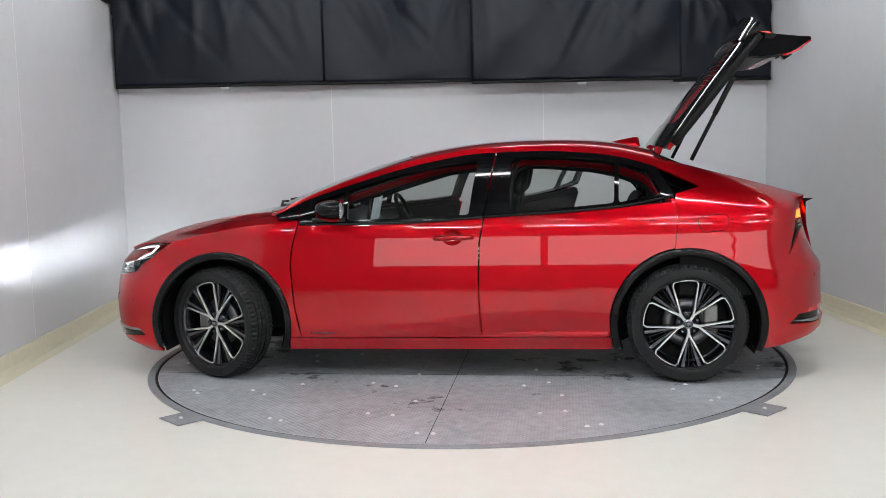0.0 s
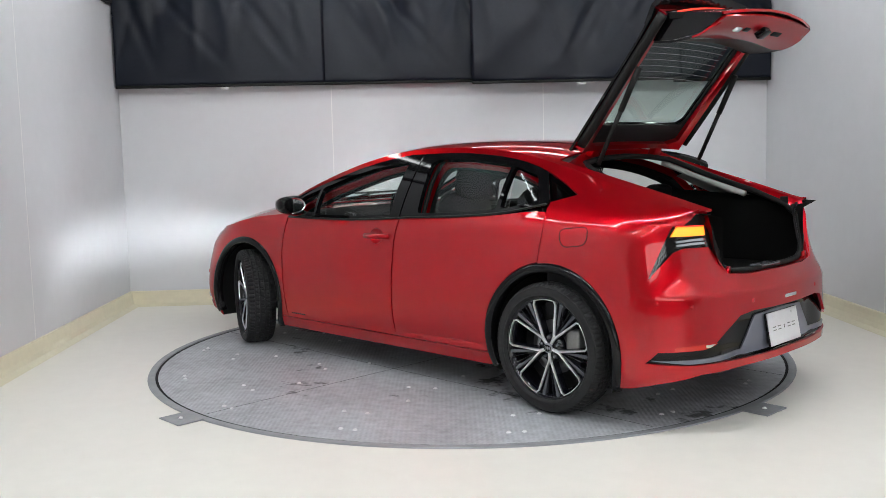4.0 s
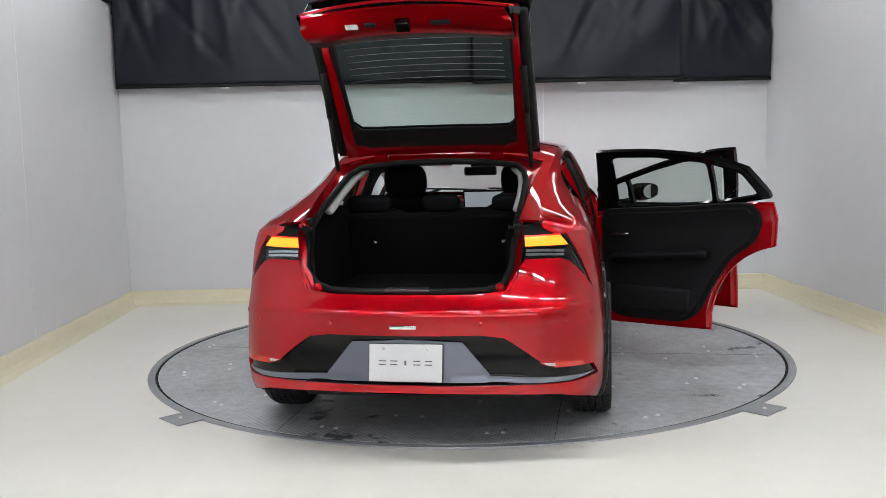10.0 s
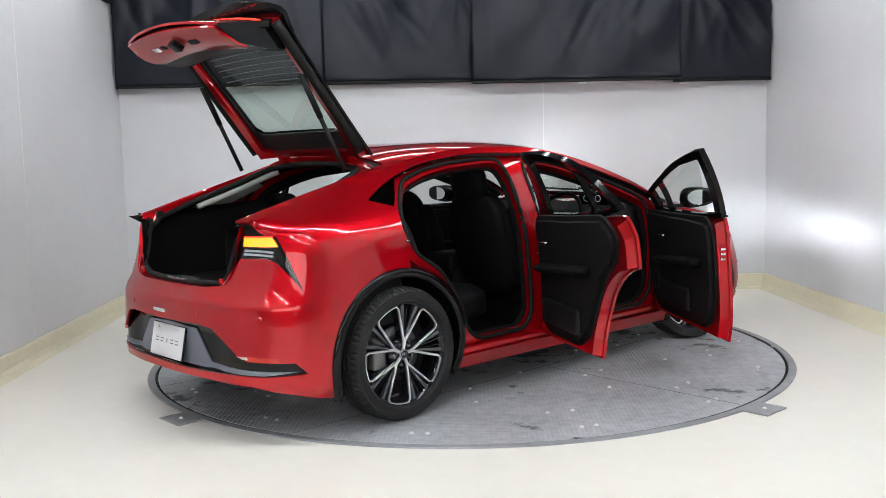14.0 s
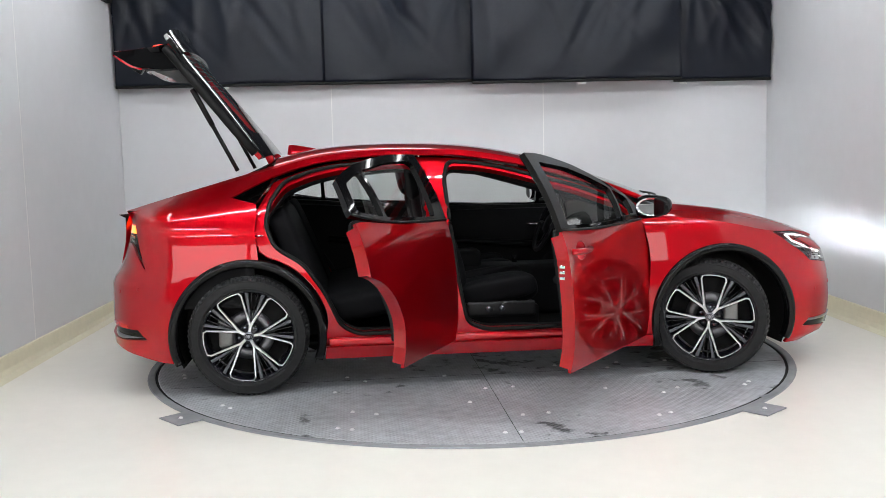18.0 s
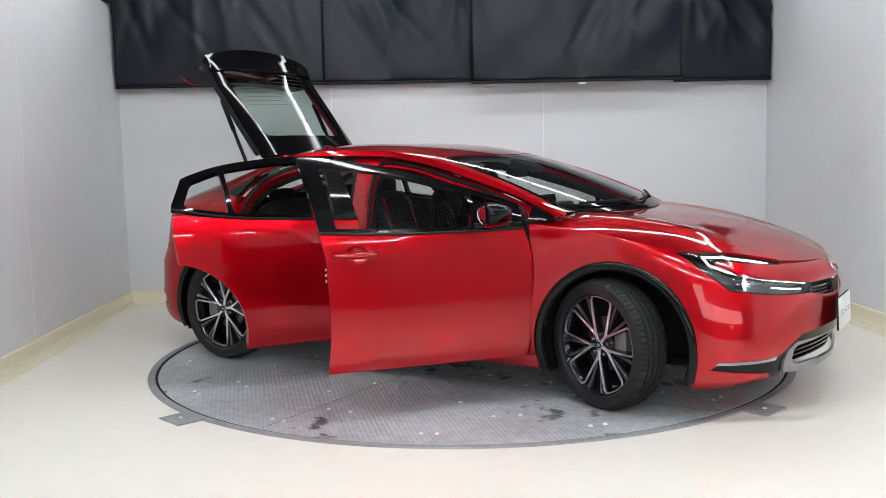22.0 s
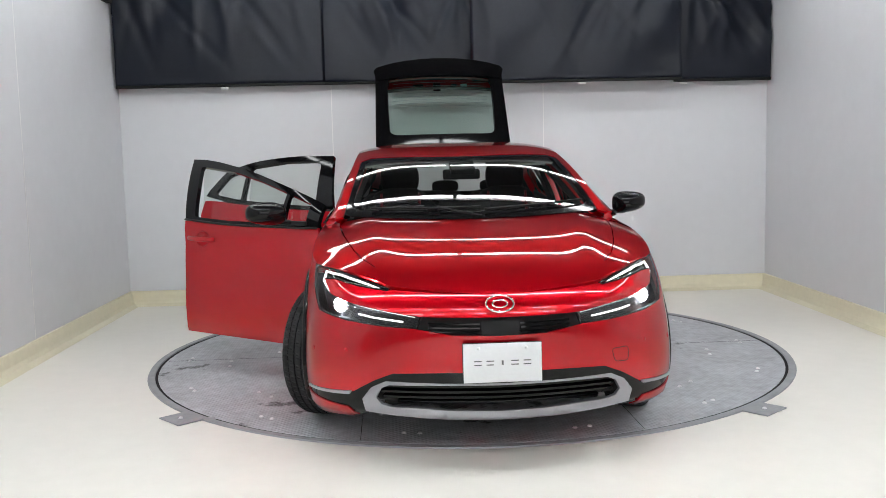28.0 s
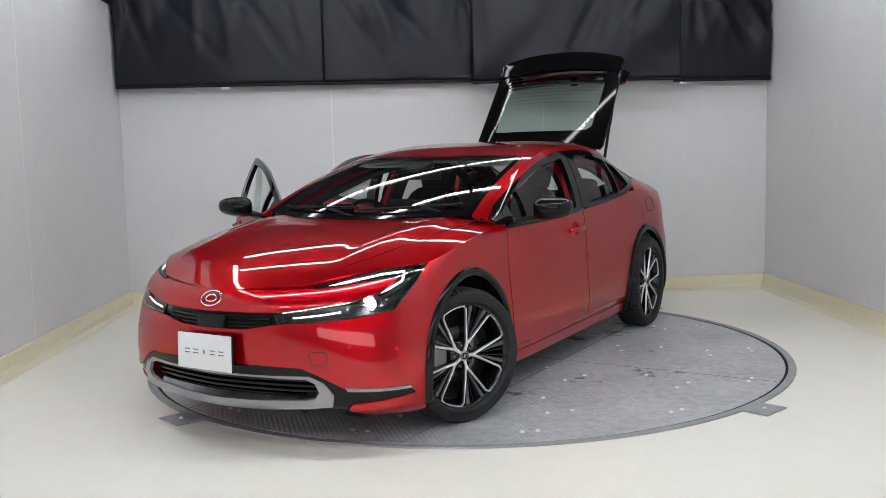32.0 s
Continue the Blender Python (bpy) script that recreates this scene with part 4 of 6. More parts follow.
for sd in (1, -1):
    fog = [sf(0.64, 0.318), sf(0.72, 0.312), sx(1.93, 0.305), sx(1.915, 0.292), sf(0.72, 0.298), sf(0.65, 0.302)]
    sheet_part("corner_strip", M_SILVER, car, [(fog, [], shell)], "bright corner strip", sides=(sd,), thick=0.012, lift=0.006, step=0.02)
    rec = rounded([sf(0.495, 0.478), sf(0.575, 0.482), sf(0.575, 0.418), sf(0.51, 0.420)], 0.02) if sd == 1 else None
    if rec:
        bm = bmesh.new()
        tube_bm(bm, [shell(*p) for p in dense(rec, 0.02)], 0.0018, 6, closed=True)
        part("tow_cover_gap", bm, M_GAP, car, "thin line round the tow-eye cover")
    # headlamp
    outline = lamp_top + lamp_fin + lamp_low + lamp_outer
    lamp = sheet_part("headlamp", M_LAMP_INNER, car, [(outline, [], shell)], "slim C-shaped headlamp, lit", sides=(sd,), thick=0.01, lift=-0.055, step=0.03)
    sheet_part("lens", M_LENS, lamp, [(outline, [], shell)], "clear lamp lens", sides=(sd,), thick=0.0, lift=-0.001, step=0.03)
    rim_pts = [shell(*p) for p in dense(outline, 0.03)]
    bm = bmesh.new()
    tube_bm(bm, [Vector((p.x, p.y * sd, p.z)) - Vector((0.006, 0.006 * sd, 0)) for p in rim_pts], 0.006, 6, closed=True)
    part("surround", bm, M_BLACK_GLOSS, lamp)
    drl = [sf(0.52, 0.757), sf(0.60, 0.774), sf(0.69, 0.795), sx(1.835, 0.803), sx(1.875, 0.765), sf(0.745, 0.733), sf(0.70, 0.712), sf(0.62, 0.688), sf(0.50, 0.668), sf(0.37, 0.648)]
    seq = []
    for a, b in zip(drl, drl[1:]):
        seq += [(a[0] + (b[0] - a[0]) * k / 4, a[1] + (b[1] - a[1]) * k / 4) for k in range(4)]
    seq.append(drl[-1])
    bm = bmesh.new()
    pts = []
    for p in seq:
        q = shell(*p)
        pts.append(Vector((q.x - 0.022, (q.y - 0.012) * sd, q.z)))
    tube_bm(bm, pts, 0.0055, 8)
    part("light_guide", bm, M_DRL, lamp, "glowing white C-shaped light strip")
    bm = bmesh.new()
    low_strip = []
    for p in (sf(0.42, 0.624), sf(0.48, 0.630), sf(0.55, 0.638), sf(0.61, 0.648)):
        q = shell(*p)
        low_strip.append(Vector((q.x - 0.020, (q.y - 0.01) * sd, q.z)))
    tube_bm(bm, low_strip, 0.004, 8)
    part("position_strip", bm, M_DRL, lamp)
    # projector: a bright slot deep in a dark barrel
    q = shell(*sf(0.700, 0.676))
    c = Vector((q.x - 0.075, (q.y - 0.02) * sd, q.z))
    bm = bmesh.new()
    lathe_bm(bm, [(0.0001, 0.022), (0.032, 0.022), (0.032, 0.028), (0.036, 0.030), (0.038, 0.025), (0.038, -0.01)], Matrix.Translation(c) @ Matrix.Rotation(radians(90), 4, "Y"), 20)
    barrel = part("projector_barrel", bm, M_LAMP_INNER, lamp, "dark projector barrel")
    for s in (1, -1):
        bm = bmesh.new()
        box_bm(bm, (0.031, -0.032, s * 0.0060 - 0.001), (0.068, 0.032, s * 0.0060 + 0.001), 0.0, Matrix.Translation(c))
        part("shutter", bm, M_LAMP_INNER, lamp)
    bm = bmesh.new()
    box_bm(bm, (0.026, -0.027, -0.004), (0.029, 0.027, 0.004), 0.0, Matrix.Translation(c))
    part("projector", bm, M_BEAM, lamp, "bright projector slot")

# emblem on the nose: plain chrome ovals
def emblem(parent, centre, tilt, size, facing):
    bm = bmesh.new()
    for rx, rz, ox, oz, tr in ((0.5, 0.33, 0, 0, 0.036), (0.27, 0.15, 0, 0.0, 0.034)):
        pts = []
        for k in range(28):
            a = 2 * math.pi * k / 28
            p = Vector((0, size * (ox + rx * math.cos(a)), size * (oz + rz * math.sin(a))))
            pts.append(centre + Matrix.Rotation(tilt, 3, "Y") @ p)
        tube_bm(bm, pts, tr * size, 6, closed=True)
    return part("emblem", bm, M_CHROME, parent, "chrome oval emblem")


ec = shell(*sf(0.0, 0.700))
emblem(car, ec + Vector((0.005, 0, 0.003)), -0.62, 0.118, 1)

# rear bumper
def recess(s, z):
    """The rear shell, hollowed round the number plate."""
    q = shell(s, z)
    q.x += 0.048 * ease(0.66, 0.36, q.y) * ease(0.312, 0.334, z) * ease(0.565, 0.515, z)
    return q


diff_top = [sr(0.0, 0.550), sr(0.34, 0.552), sr(0.44, 0.538), sr(0.594, 0.424), sr(0.65, 0.398), sx(-1.99, 0.390), sx(-1.935, 0.335)]
diff_bot = [sr(0.715, 0.326), sr(0.34, 0.330), sr(0.0, 0.332)]
rb = [sr(0.0, 0.722)] + diff_top + diff_bot + [sr(0.0, 0.299), sr(0.4, 0.294), sr(0.66, 0.278), sx(-1.98, 0.235), sx(-1.85, 0.20)]
rb += [sx(*p) for p in arc(*AR, ARC, 199, 127, 16)] + [sx(-1.74, 0.735), sx(-1.90, 0.755), sr(0.808, 0.722), sr(0.778, 0.776), sr(0.712, 0.851), sr(0.665, 0.868), sr(0.52, 0.866), sr(0.475, 0.80), sr(0.44, 0.735), sr(0.3, 0.722)]
sheet_part("rear_bumper", M_PAINT, car, [(rb, [], shell)], sides=(1, -1), thick=0.014, step=0.035)
diff = diff_top + diff_bot
sheet_part("diffuser", M_BLACK_GLOSS, car, [(diff, [], recess)], "gloss black lower bumper insert", sides=(1, -1), thick=0.01, lift=-0.014, step=0.035)
ins = [sr(0.0, 0.520), sr(0.25, 0.512), sr(0.375, 0.362), sr(0.70, 0.352), sx(-1.96, 0.348), sr(0.715, 0.330), sr(0.45, 0.334), sr(0.0, 0.336)]
sheet_part("diffuser_insert", M_INSERT, car, [(ins, [], recess)], "blue-grey satin insert round the plate", sides=(1, -1), thick=0.01, lift=-0.006, step=0.035)
under = [sr(0.0, 0.303), sr(0.4, 0.298), sr(0.66, 0.284), sr(0.66, 0.255), sr(0.0, 0.255)]
sheet_part("under_tray", M_BLACK_TRIM, car, [(under, [], shell)], sides=(1, -1), thick=0.01, lift=-0.05, step=0.06)
for sd in (1, -1):
    refl = [sr(0.585, 0.424), sr(0.651, 0.424), sr(0.765, 0.416), sr(0.772, 0.396), sr(0.645, 0.402), sr(0.61, 0.412)]
    sheet_part("rear_reflector", M_REFLECTOR_GLOW, car, [(refl, [], shell)], "red bumper reflector with added glow", sides=(sd,), thick=0.008, lift=0.003, step=0.02)
    rv = [sr(0.60, 0.421), sr(0.65, 0.420), sr(0.65, 0.406), sr(0.625, 0.408)]
    sheet_part("reverse_lamp", M_CHROME, car, [(rv, [], shell)], "small clear reversing lamp", sides=(sd,), thick=0.008, lift=0.005, step=0.02)
    # tail lamp
    tl = [sr(0.515, 0.972), sr(0.69, 0.972), sr(0.722, 0.933), sr(0.75, 0.876), sr(0.808, 0.722), sr(0.778, 0.776), sr(0.712, 0.851), sr(0.665, 0.868), sr(0.52, 0.866)]
    lamp = sheet_part("tail_lamp", M_BLACK_GLOSS, car, [(tl, [], shell)], "slim black tail lamp with glowing amber bar", sides=(sd,), thick=0.01, lift=-0.022, step=0.03)
    amb = [sr(0.520, 0.964), sr(0.672, 0.968), sr(0.706, 0.926), sr(0.60, 0.924), sr(0.522, 0.924)]
    sheet_part("light_bar", M_AMBER, lamp, [(amb, [], shell)], "glowing amber-red light bar", sides=(sd,), thick=0.012, lift=-0.006, step=0.02)
    edge = [sr(0.520, 0.9705), sr(0.672, 0.9745), sr(0.676, 0.969), sr(0.520, 0.965)]
    sheet_part("light_edge", M_REDGLOW, lamp, [(edge, [], shell)], "red upper edge of the light bar", sides=(sd,), thick=0.010, lift=-0.006, step=0.02)
    for z0 in (0.910, 0.893):
        clr = [sr(0.525, z0), sr(0.60, z0), sr(0.69, z0 - 0.006), sr(0.69, z0 - 0.016), sr(0.60, z0 - 0.011), sr(0.525, z0 - 0.011)]
        sheet_part("clear_bar", M_CHROME, lamp, [(clr, [], shell)], "clear bright strip", sides=(sd,), thick=0.01, lift=-0.008, step=0.03)
    sheet_part("lens", M_LENS, lamp, [(tl, [], shell)], "clear outer lens", sides=(sd,), thick=0.0, lift=0.0, step=0.03)
    cap = [sr(0.44, 0.79), sr(0.512, 0.865), sr(0.512, 0.99), sr(0.45, 1.02)]
    sheet_part("lamp_trim", M_BLACK_TRIM, car, [(cap, [], shell)], "black plastic trim beside the tail lamp", sides=(sd,), thick=0.012, lift=-0.02, step=0.03)
    cap2 = [sr(0.46, 1.01), sr(0.512, 0.975), sr(0.692, 0.974), sr(0.665, 1.004), sr(0.60, 1.018), sr(0.50, 1.026)]
    sheet_part("lamp_trim", M_BLACK_TRIM, car, [(cap2, [], shell)], sides=(sd,), thick=0.012, lift=-0.012, step=0.03)
bm = bmesh.new()
box_bm(bm, (shell(*sr(0.0, 0.588)).x - 0.006, -0.06, 0.580), (shell(*sr(0.0, 0.588)).x + 0.01, 0.06, 0.598), 0.004)
part("rear_badge", bm, M_CHROME, car, "small chrome lamp strip above the plate")


# number plates with plain lettering of the model name
def plate(x, z, tilt, sgn):
    root_m = Matrix.Translation((x, 0, z)) @ Matrix.Rotation(radians(90 * sgn), 4, "Z") @ Matrix.Rotation(radians(90 + tilt), 4, "X")
    bm = bmesh.new()
    box_bm(bm, (-0.168, -0.085, -0.012), (0.168, 0.085, -0.002), 0.004)
    back = part("plate_holder", bm, M_BLACK_TRIM, car, "black plate holder")
    back.matrix_basis = root_m
    bm = bmesh.new()
    box_bm(bm, (-0.165, -0.0825, -0.002), (0.165, 0.0825, 0.003), 0.003)
    pl = part("number_plate", bm, M_PLATE, back, "white show plate with thin grey bars")
    for k, w in enumerate((0.016, 0.016, 0.004, 0.016, 0.016)):
        u = -0.104 + 0.052 * k
        for dz in ((-0.008, 0.008) if w > 0.01 else (0.0,)):
            bm = bmesh.new()
            box_bm(bm, (u - w, dz - (0.0022 if w > 0.01 else 0.010), 0.003), (u + w, dz + (0.0022 if w > 0.01 else 0.010), 0.0038))
            part("plate_bar", bm, M_INK, back, smooth=False)
    for u in (-0.1, 0.1):
        bm = bmesh.new()
        cyl_bm(bm, 0.007, 0.006, 0.004, pose(u, 0.062, 0.0045), 12)
        part("screw", bm, M_BOLT, back)


plate(2.350, 0.464, -2.5, 1)
plate(-2.214, 0.424, -11, -1)

# roof antenna fin
bm = bmesh.new()
secs = [(-0.98, 0.004, 0.002), (-1.02, 0.016, 0.018), (-1.08, 0.022, 0.040), (-1.14, 0.020, 0.062), (-1.165, 0.010, 0.064), (-1.175, 0.006, 0.015)]
prev = None
for x, w, h in secs:
    zb = roof_z(x, 0) - 0.004
    r = [bm.verts.new((x, -w, zb)), bm.verts.new((x, -w * 0.35, zb + h)), bm.verts.new((x, w * 0.35, zb + h)), bm.verts.new((x, w, zb))]
    if prev:
        for k in range(3):
            bm.faces.new((prev[k], prev[k + 1], r[k + 1], r[k]))
    else:
        bm.faces.new(r)
    prev = r
bm.faces.new(prev[::-1])
bmesh.ops.recalc_face_normals(bm, faces=bm.faces[:])
part("antenna_fin", bm, M_PAINT, car, "red shark-fin antenna")

# ---- doors ----
def inset(poly, d):
    """The outline moved inwards by d."""
    n = len(poly)
    area = sum(poly[i][0] * poly[(i + 1) % n][1] - poly[(i + 1) % n][0] * poly[i][1] for i in range(n))
    sg = 1 if area > 0 else -1
    out = []
    for i in range(n):
        a, p, b = Vector(poly[i - 1]), Vector(poly[i]), Vector(poly[(i + 1) % n])
        n1, n2 = (p - a), (b - p)
        n1, n2 = Vector((-n1.y, n1.x)).normalized() * sg, Vector((-n2.y, n2.x)).normalized() * sg
        m = n1 + n2
        m = m.normalized() * (d / max(0.5, m.normalized().dot(n1))) if m.length > 1e-6 else n1 * d
        out.append((p.x + m.x, p.y + m.y))
    return out


def mirrored(p, sd):
    return Vector((p[0], p[1] * sd, p[2]))


def pane_p(x, z):
    """Side glass, set back from the belt and flatter than the body side."""
    zb, zr = belt_z(x), rail_z(x)
    t = (z - zb) / max(zr - zb, 0.02)
    y0, y1 = side_y(x, zb) - 0.070, rail_y(x) - 0.002
    return Vector((x, y0 + (y1 - y0) * t + 0.006 * t * (1 - t), z))


def build_door(sd, front, angle):
    name = "front_door" if front else "rear_door"
    hx = 0.925 if front else -0.212
    org = Vector((hx, sd * 0.845, 0.0))
    if front:
        low_out = [(x - 0.005, z) for x, z in door_front_edge[1:]] + [(0.6, 0.254), (0.2, 0.256)] + [(x + 0.005, z) for x, z in door_mid_edge[::-1]]
        low_out += [(x, belt_z(x)) for x in np.linspace(-0.16, 0.86, 16)] + [(0.895, 0.935)]
        fr_out = [(x, dlo_bot(x) - 0.008) for x in np.linspace(0.89, -0.206, 20)] + [(x, dlo_top(x)) for x in np.linspace(-0.278, 0.892, 28)]
        holes = [rounded([(0.60, dlo_bot(0.6) + 0.016), (0.2, dlo_bot(0.2) + 0.016), (-0.125, dlo_bot(-0.125) + 0.016), (-0.150, 1.15), (-0.180, dlo_top(-0.18) - 0.042), (0.128, dlo_top(0.128) - 0.032), (0.36, dlo_top(0.36) - 0.030), (0.60, dlo_top(0.60) - 0.030)], 0.02),
                 rounded([(0.80, 0.965), (0.625, dlo_bot(0.62) + 0.016), (0.625, dlo_top(0.625) - 0.03), (0.80, dlo_top(0.80) - 0.028)], 0.015)]
        card = [(0.86, 0.93), (0.88, 0.75), (0.87, 0.50), (0.80, 0.36), (0.72, 0.32), (0.0, 0.32), (-0.07, 0.36), (-0.11, 0.55), (-0.13, 0.80), (-0.13, 0.945), (0.3, 0.935)]
    else:
        arch_run = arc(*AR, ARC + 0.016, 11, 79, 14)
        low_out = [(x - 0.004, z) for x, z in door_mid_edge] + [(-0.5, 0.259), (-0.8, 0.260), (-0.935, 0.262), (-0.930, 0.36)] + arch_run + [(-1.302, 0.778), (-1.317, 0.931), (-1.306, 1.026)]
        low_out += [(x, belt_z(x)) for x in np.linspace(-1.25, -0.25, 14)]
        fr_out = [(x, dlo_bot(x) - 0.008) for x in np.linspace(-0.216, -1.304, 20)] + [(-1.300, 1.09), (-1.216, 1.226)] + [(x, dlo_top(x)) for x in np.linspace(-1.19, -0.288, 24)]
        holes = [rounded([(-0.36, dlo_bot(-0.36) + 0.016), (-0.67, dlo_bot(-0.67) + 0.016), (-0.965, dlo_bot(-0.965) + 0.016), (-0.975, dlo_top(-0.975) - 0.034), (-0.67, dlo_top(-0.67) - 0.034), (-0.42, dlo_top(-0.42) - 0.036), (-0.372, 1.28), (-0.365, 1.12)], 0.025),
                 rounded([(-0.992, dlo_bot(-0.992) + 0.016), (-1.20, dlo_bot(-1.2) + 0.016), (-1.235, 1.085), (-1.17, 1.205), (-1.0, dlo_top(-1.0) - 0.034)], 0.02)]
        card = [(-0.30, 0.965), (-0.285, 0.75), (-0.285, 0.45), (-0.33, 0.34), (-0.42, 0.32), (-0.78, 0.32), (-0.86, 0.38), (-0.93, 0.54), (-1.04, 0.72), (-1.19, 0.83), (-1.23, 0.95), (-1.20, 1.035), (-0.8, 0.995)]
    kw = dict(sides=(sd,), origin=org)
    dish = [(-0.03 + 0.060 * math.cos(2 * math.pi * k / 28), 0.845 + 0.047 * math.sin(2 * math.pi * k / 28)) for k in range(28)]
    door = sheet_part(name, M_PAINT, car, [(low_out, [dish] if front else [], side_p)], "red front door" if front else "red rear door", thick=0.016, step=0.04, **kw)
    door.matrix_basis = Matrix.Translation(org) @ Matrix.Rotation(radians(angle), 4, "Z")
    sheet_part("door_shell", M_PAINT, door, [(inset(dense(low_out, 0.06), 0.012), [inset(dish, -0.006)] if front else [], side_p)], "red inner door pressing", thick=0.055, lift=-0.016, step=0.06, **kw)
    c2 = rounded(card, 0.05)
    sheet_part("door_seal", M_SEAL, door, [(inset(c2, -0.028), [c2], side_p)], "black rubber door seal", thick=0.014, lift=-0.070, step=0.04, **kw)
    sheet_part("door_trim", M_INTERIOR, door, [(c2, [], side_p)], "black moulded door lining", thick=0.04, lift=-0.068, step=0.05, **kw)
    sheet_part("window_frame", M_BLACK_GLOSS, door, [(fr_out, holes, side_p)], "black window frame", thick=0.030, lift=0.001, step=0.03, **kw)
    for k, h in enumerate(holes):
        sheet_part("window_pane", M_GLASS, door, [(inset(h, -0.008), [], pane_p)], sides=(sd,), origin=org, thick=0.0, step=0.06)
    # belt strip
    xs = np.linspace(0.89, -0.205, 14) if front else np.linspace(-0.217, -1.30, 14)
    bm = bmesh.new()
    tube_bm(bm, [mirrored(side_p(x, dlo_bot(x) - 0.006) + Vector((0, 0.006, 0)), sd) - org for x in xs], 0.007, 6)
    part("belt_strip", bm, M_BLACK_TRIM, door, "black belt moulding")
    # inner furniture
    x0, x1 = ((0.62, -0.02) if front else (-0.36, -0.95))
    zc = 0.64 if front else 0.68
    bm = bmesh.new()
    pts = []
    for k in range(9):
        x = x0 + (x1 - x0) * k / 8
        p = side_p(x, zc + 0.05 * k / 8)
        pts.append(mirrored((p.x, p.y - 0.135, p.z), sd) - org)
    tube_bm(bm, pts, 0.042, 10, flat=0.6)
    part("armrest", bm, M_SEAT, door, "black padded armrest")
    p = side_p(x0 - 0.05, 0.80 if front else 0.83)
    bm = bmesh.new()
    tube_bm(bm, [mirrored((p.x - 0.05 + 0.11 * k / 5, p.y - 0.118 - 0.018 * math.sin(math.pi * k / 5), p.z - 0.008 * k / 5), sd) - org for k in range(6)], 0.009, 8)
    part("inner_handle", bm, M_CHROME, door, "chrome inner door handle")
    bm = bmesh.new()
    q = side_p((x0 + x1) / 2, 0.44)
    box_bm(bm, (-0.24, -0.02, -0.07), (0.24, 0.02, 0.07), 0.02, Matrix.Translation(mirrored((q.x + (0.1 if front else 0.06), q.y - 0.118, q.z), sd) - org))
    part("door_pocket", bm, M_INTERIOR, door, "black door pocket")
    bm = bmesh.new()
    q = side_p(0.62 if front else -0.55, 0.50)
    if front:
        lathe_bm(bm, [(0.0001, 0.0), (0.06, 0.002), (0.075, 0.006), (0.082, 0.0)], Matrix.Translation(mirrored((q.x + 0.1, q.y - 0.112, q.z), sd) - org) @ Matrix.Rotation(radians(90 * sd), 4, "X"), 24)
        part("speaker_grille", bm, M_BLACK_TRIM, door, "round black speaker grille")
    else:
        bm.free()
    # latch on the trailing edge
    lx, lz = ((-0.175, 0.75) if front else (-1.25, 0.93))
    q = side_p(lx, lz)
    bm = bmesh.new()
    for dz in (-0.028, 0.0, 0.028):
        box_bm(bm, (-0.008, -0.014, -0.007), (0.006, 0.014, 0.007), 0.002, Matrix.Translation(mirrored((lx - 0.004, q.y - 0.045, lz + dz), sd) - org))
    part("latch", bm, M_CHROME, door, "bright door latch")
    # outer handle of the front door, a painted grip over a dish
    if front:
        hx0, hx1, hz = 0.075, -0.150, 0.845
        bm = bmesh.new()
        pts = []
        for k in range(13):
            t = k / 12
            x = hx0 + (hx1 - hx0) * t
            p = side_p(x, hz + 0.004 * t)
            pts.append(mirrored((x, p.y + 0.004 + 0.034 * math.sin(math.pi * t) ** 0.6, p.z), sd) - org)
        tube_bm(bm, pts, 0.0135, 10, flat=1.15)
        part("handle", bm, M_PAINT, door, "red pull handle")
        sheet_part("handle_dish", M_PAINT, door, [(dish, [], lambda x, z: side_p(x, z) - Vector((0, 0.004 + 0.036 * max(0.0, 1 - ((x + 0.03) / 0.060) ** 2 - ((z - 0.845) / 0.047) ** 2) ** 0.6, 0)))], "red dished handle recess", thick=0.0, step=0.010, **kw)
        # wing mirror
        mc = mirrored((0.655, 0.985, 1.022), sd) - org
        bm = bmesh.new()
        bmesh.ops.create_uvsphere(bm, u_segments=28, v_segments=18, radius=1.0)
        for v in bm.verts:
            x, y, z = v.co
            k = 1.0 / max(abs(x) ** 3.0 + abs(y) ** 3.0 + abs(z) ** 3.0, 1e-9) ** (1 / 3.0)
            x, y, z = x * k, y * k, z * k
            xx = x * 0.095 if x > 0 else max(x, -0.62) * 0.085
            taper = 1 - 0.22 * max(x, 0)
            v.co = Vector((xx - 0.02 * y, y * 0.104 * taper, z * 0.063 * taper * (1 - 0.18 * y) + 0.006 * y))
            v.co.y *= sd
            v.co += mc
        if sd < 0:
            bmesh.ops.reverse_faces(bm, faces=bm.faces[:])
        part("mirror_housing", bm, M_BLACK_GLOSS, door, "gloss black mirror housing")
        bm = bmesh.new()
        lathe_bm(bm, [(0.0001, 0), (0.78, 0.0), (0.93, 0.02), (0.95, 0.06)], Matrix.Translation(mc + Vector((-0.0555, 0, 0))) @ Matrix.Rotation(radians(-90), 4, "Y") @ Matrix.Diagonal((0.052, 0.088, 0.06, 1)), 28)
        part("mirror_glass", bm, M_MIRROR, door, "mirror glass")
        bm = bmesh.new()
        tube_bm(bm, [mirrored((0.70, 0.84, 0.966), sd) - org, mirrored((0.675, 0.88, 0.968), sd) - org, mirrored((0.66, 0.96, 0.974), sd) - org], 0.024, 10, flat=0.55)
        box_bm(bm, (-0.09, -0.012, -0.012), (0.11, 0.012, 0.014), 0.006, Matrix.Translation(mirrored((0.70, side_p(0.70, 0.955).y + 0.008, 0.957), sd) - org))
        part("mirror_foot", bm, M_BLACK_TRIM, door, "black mirror foot")
    return door


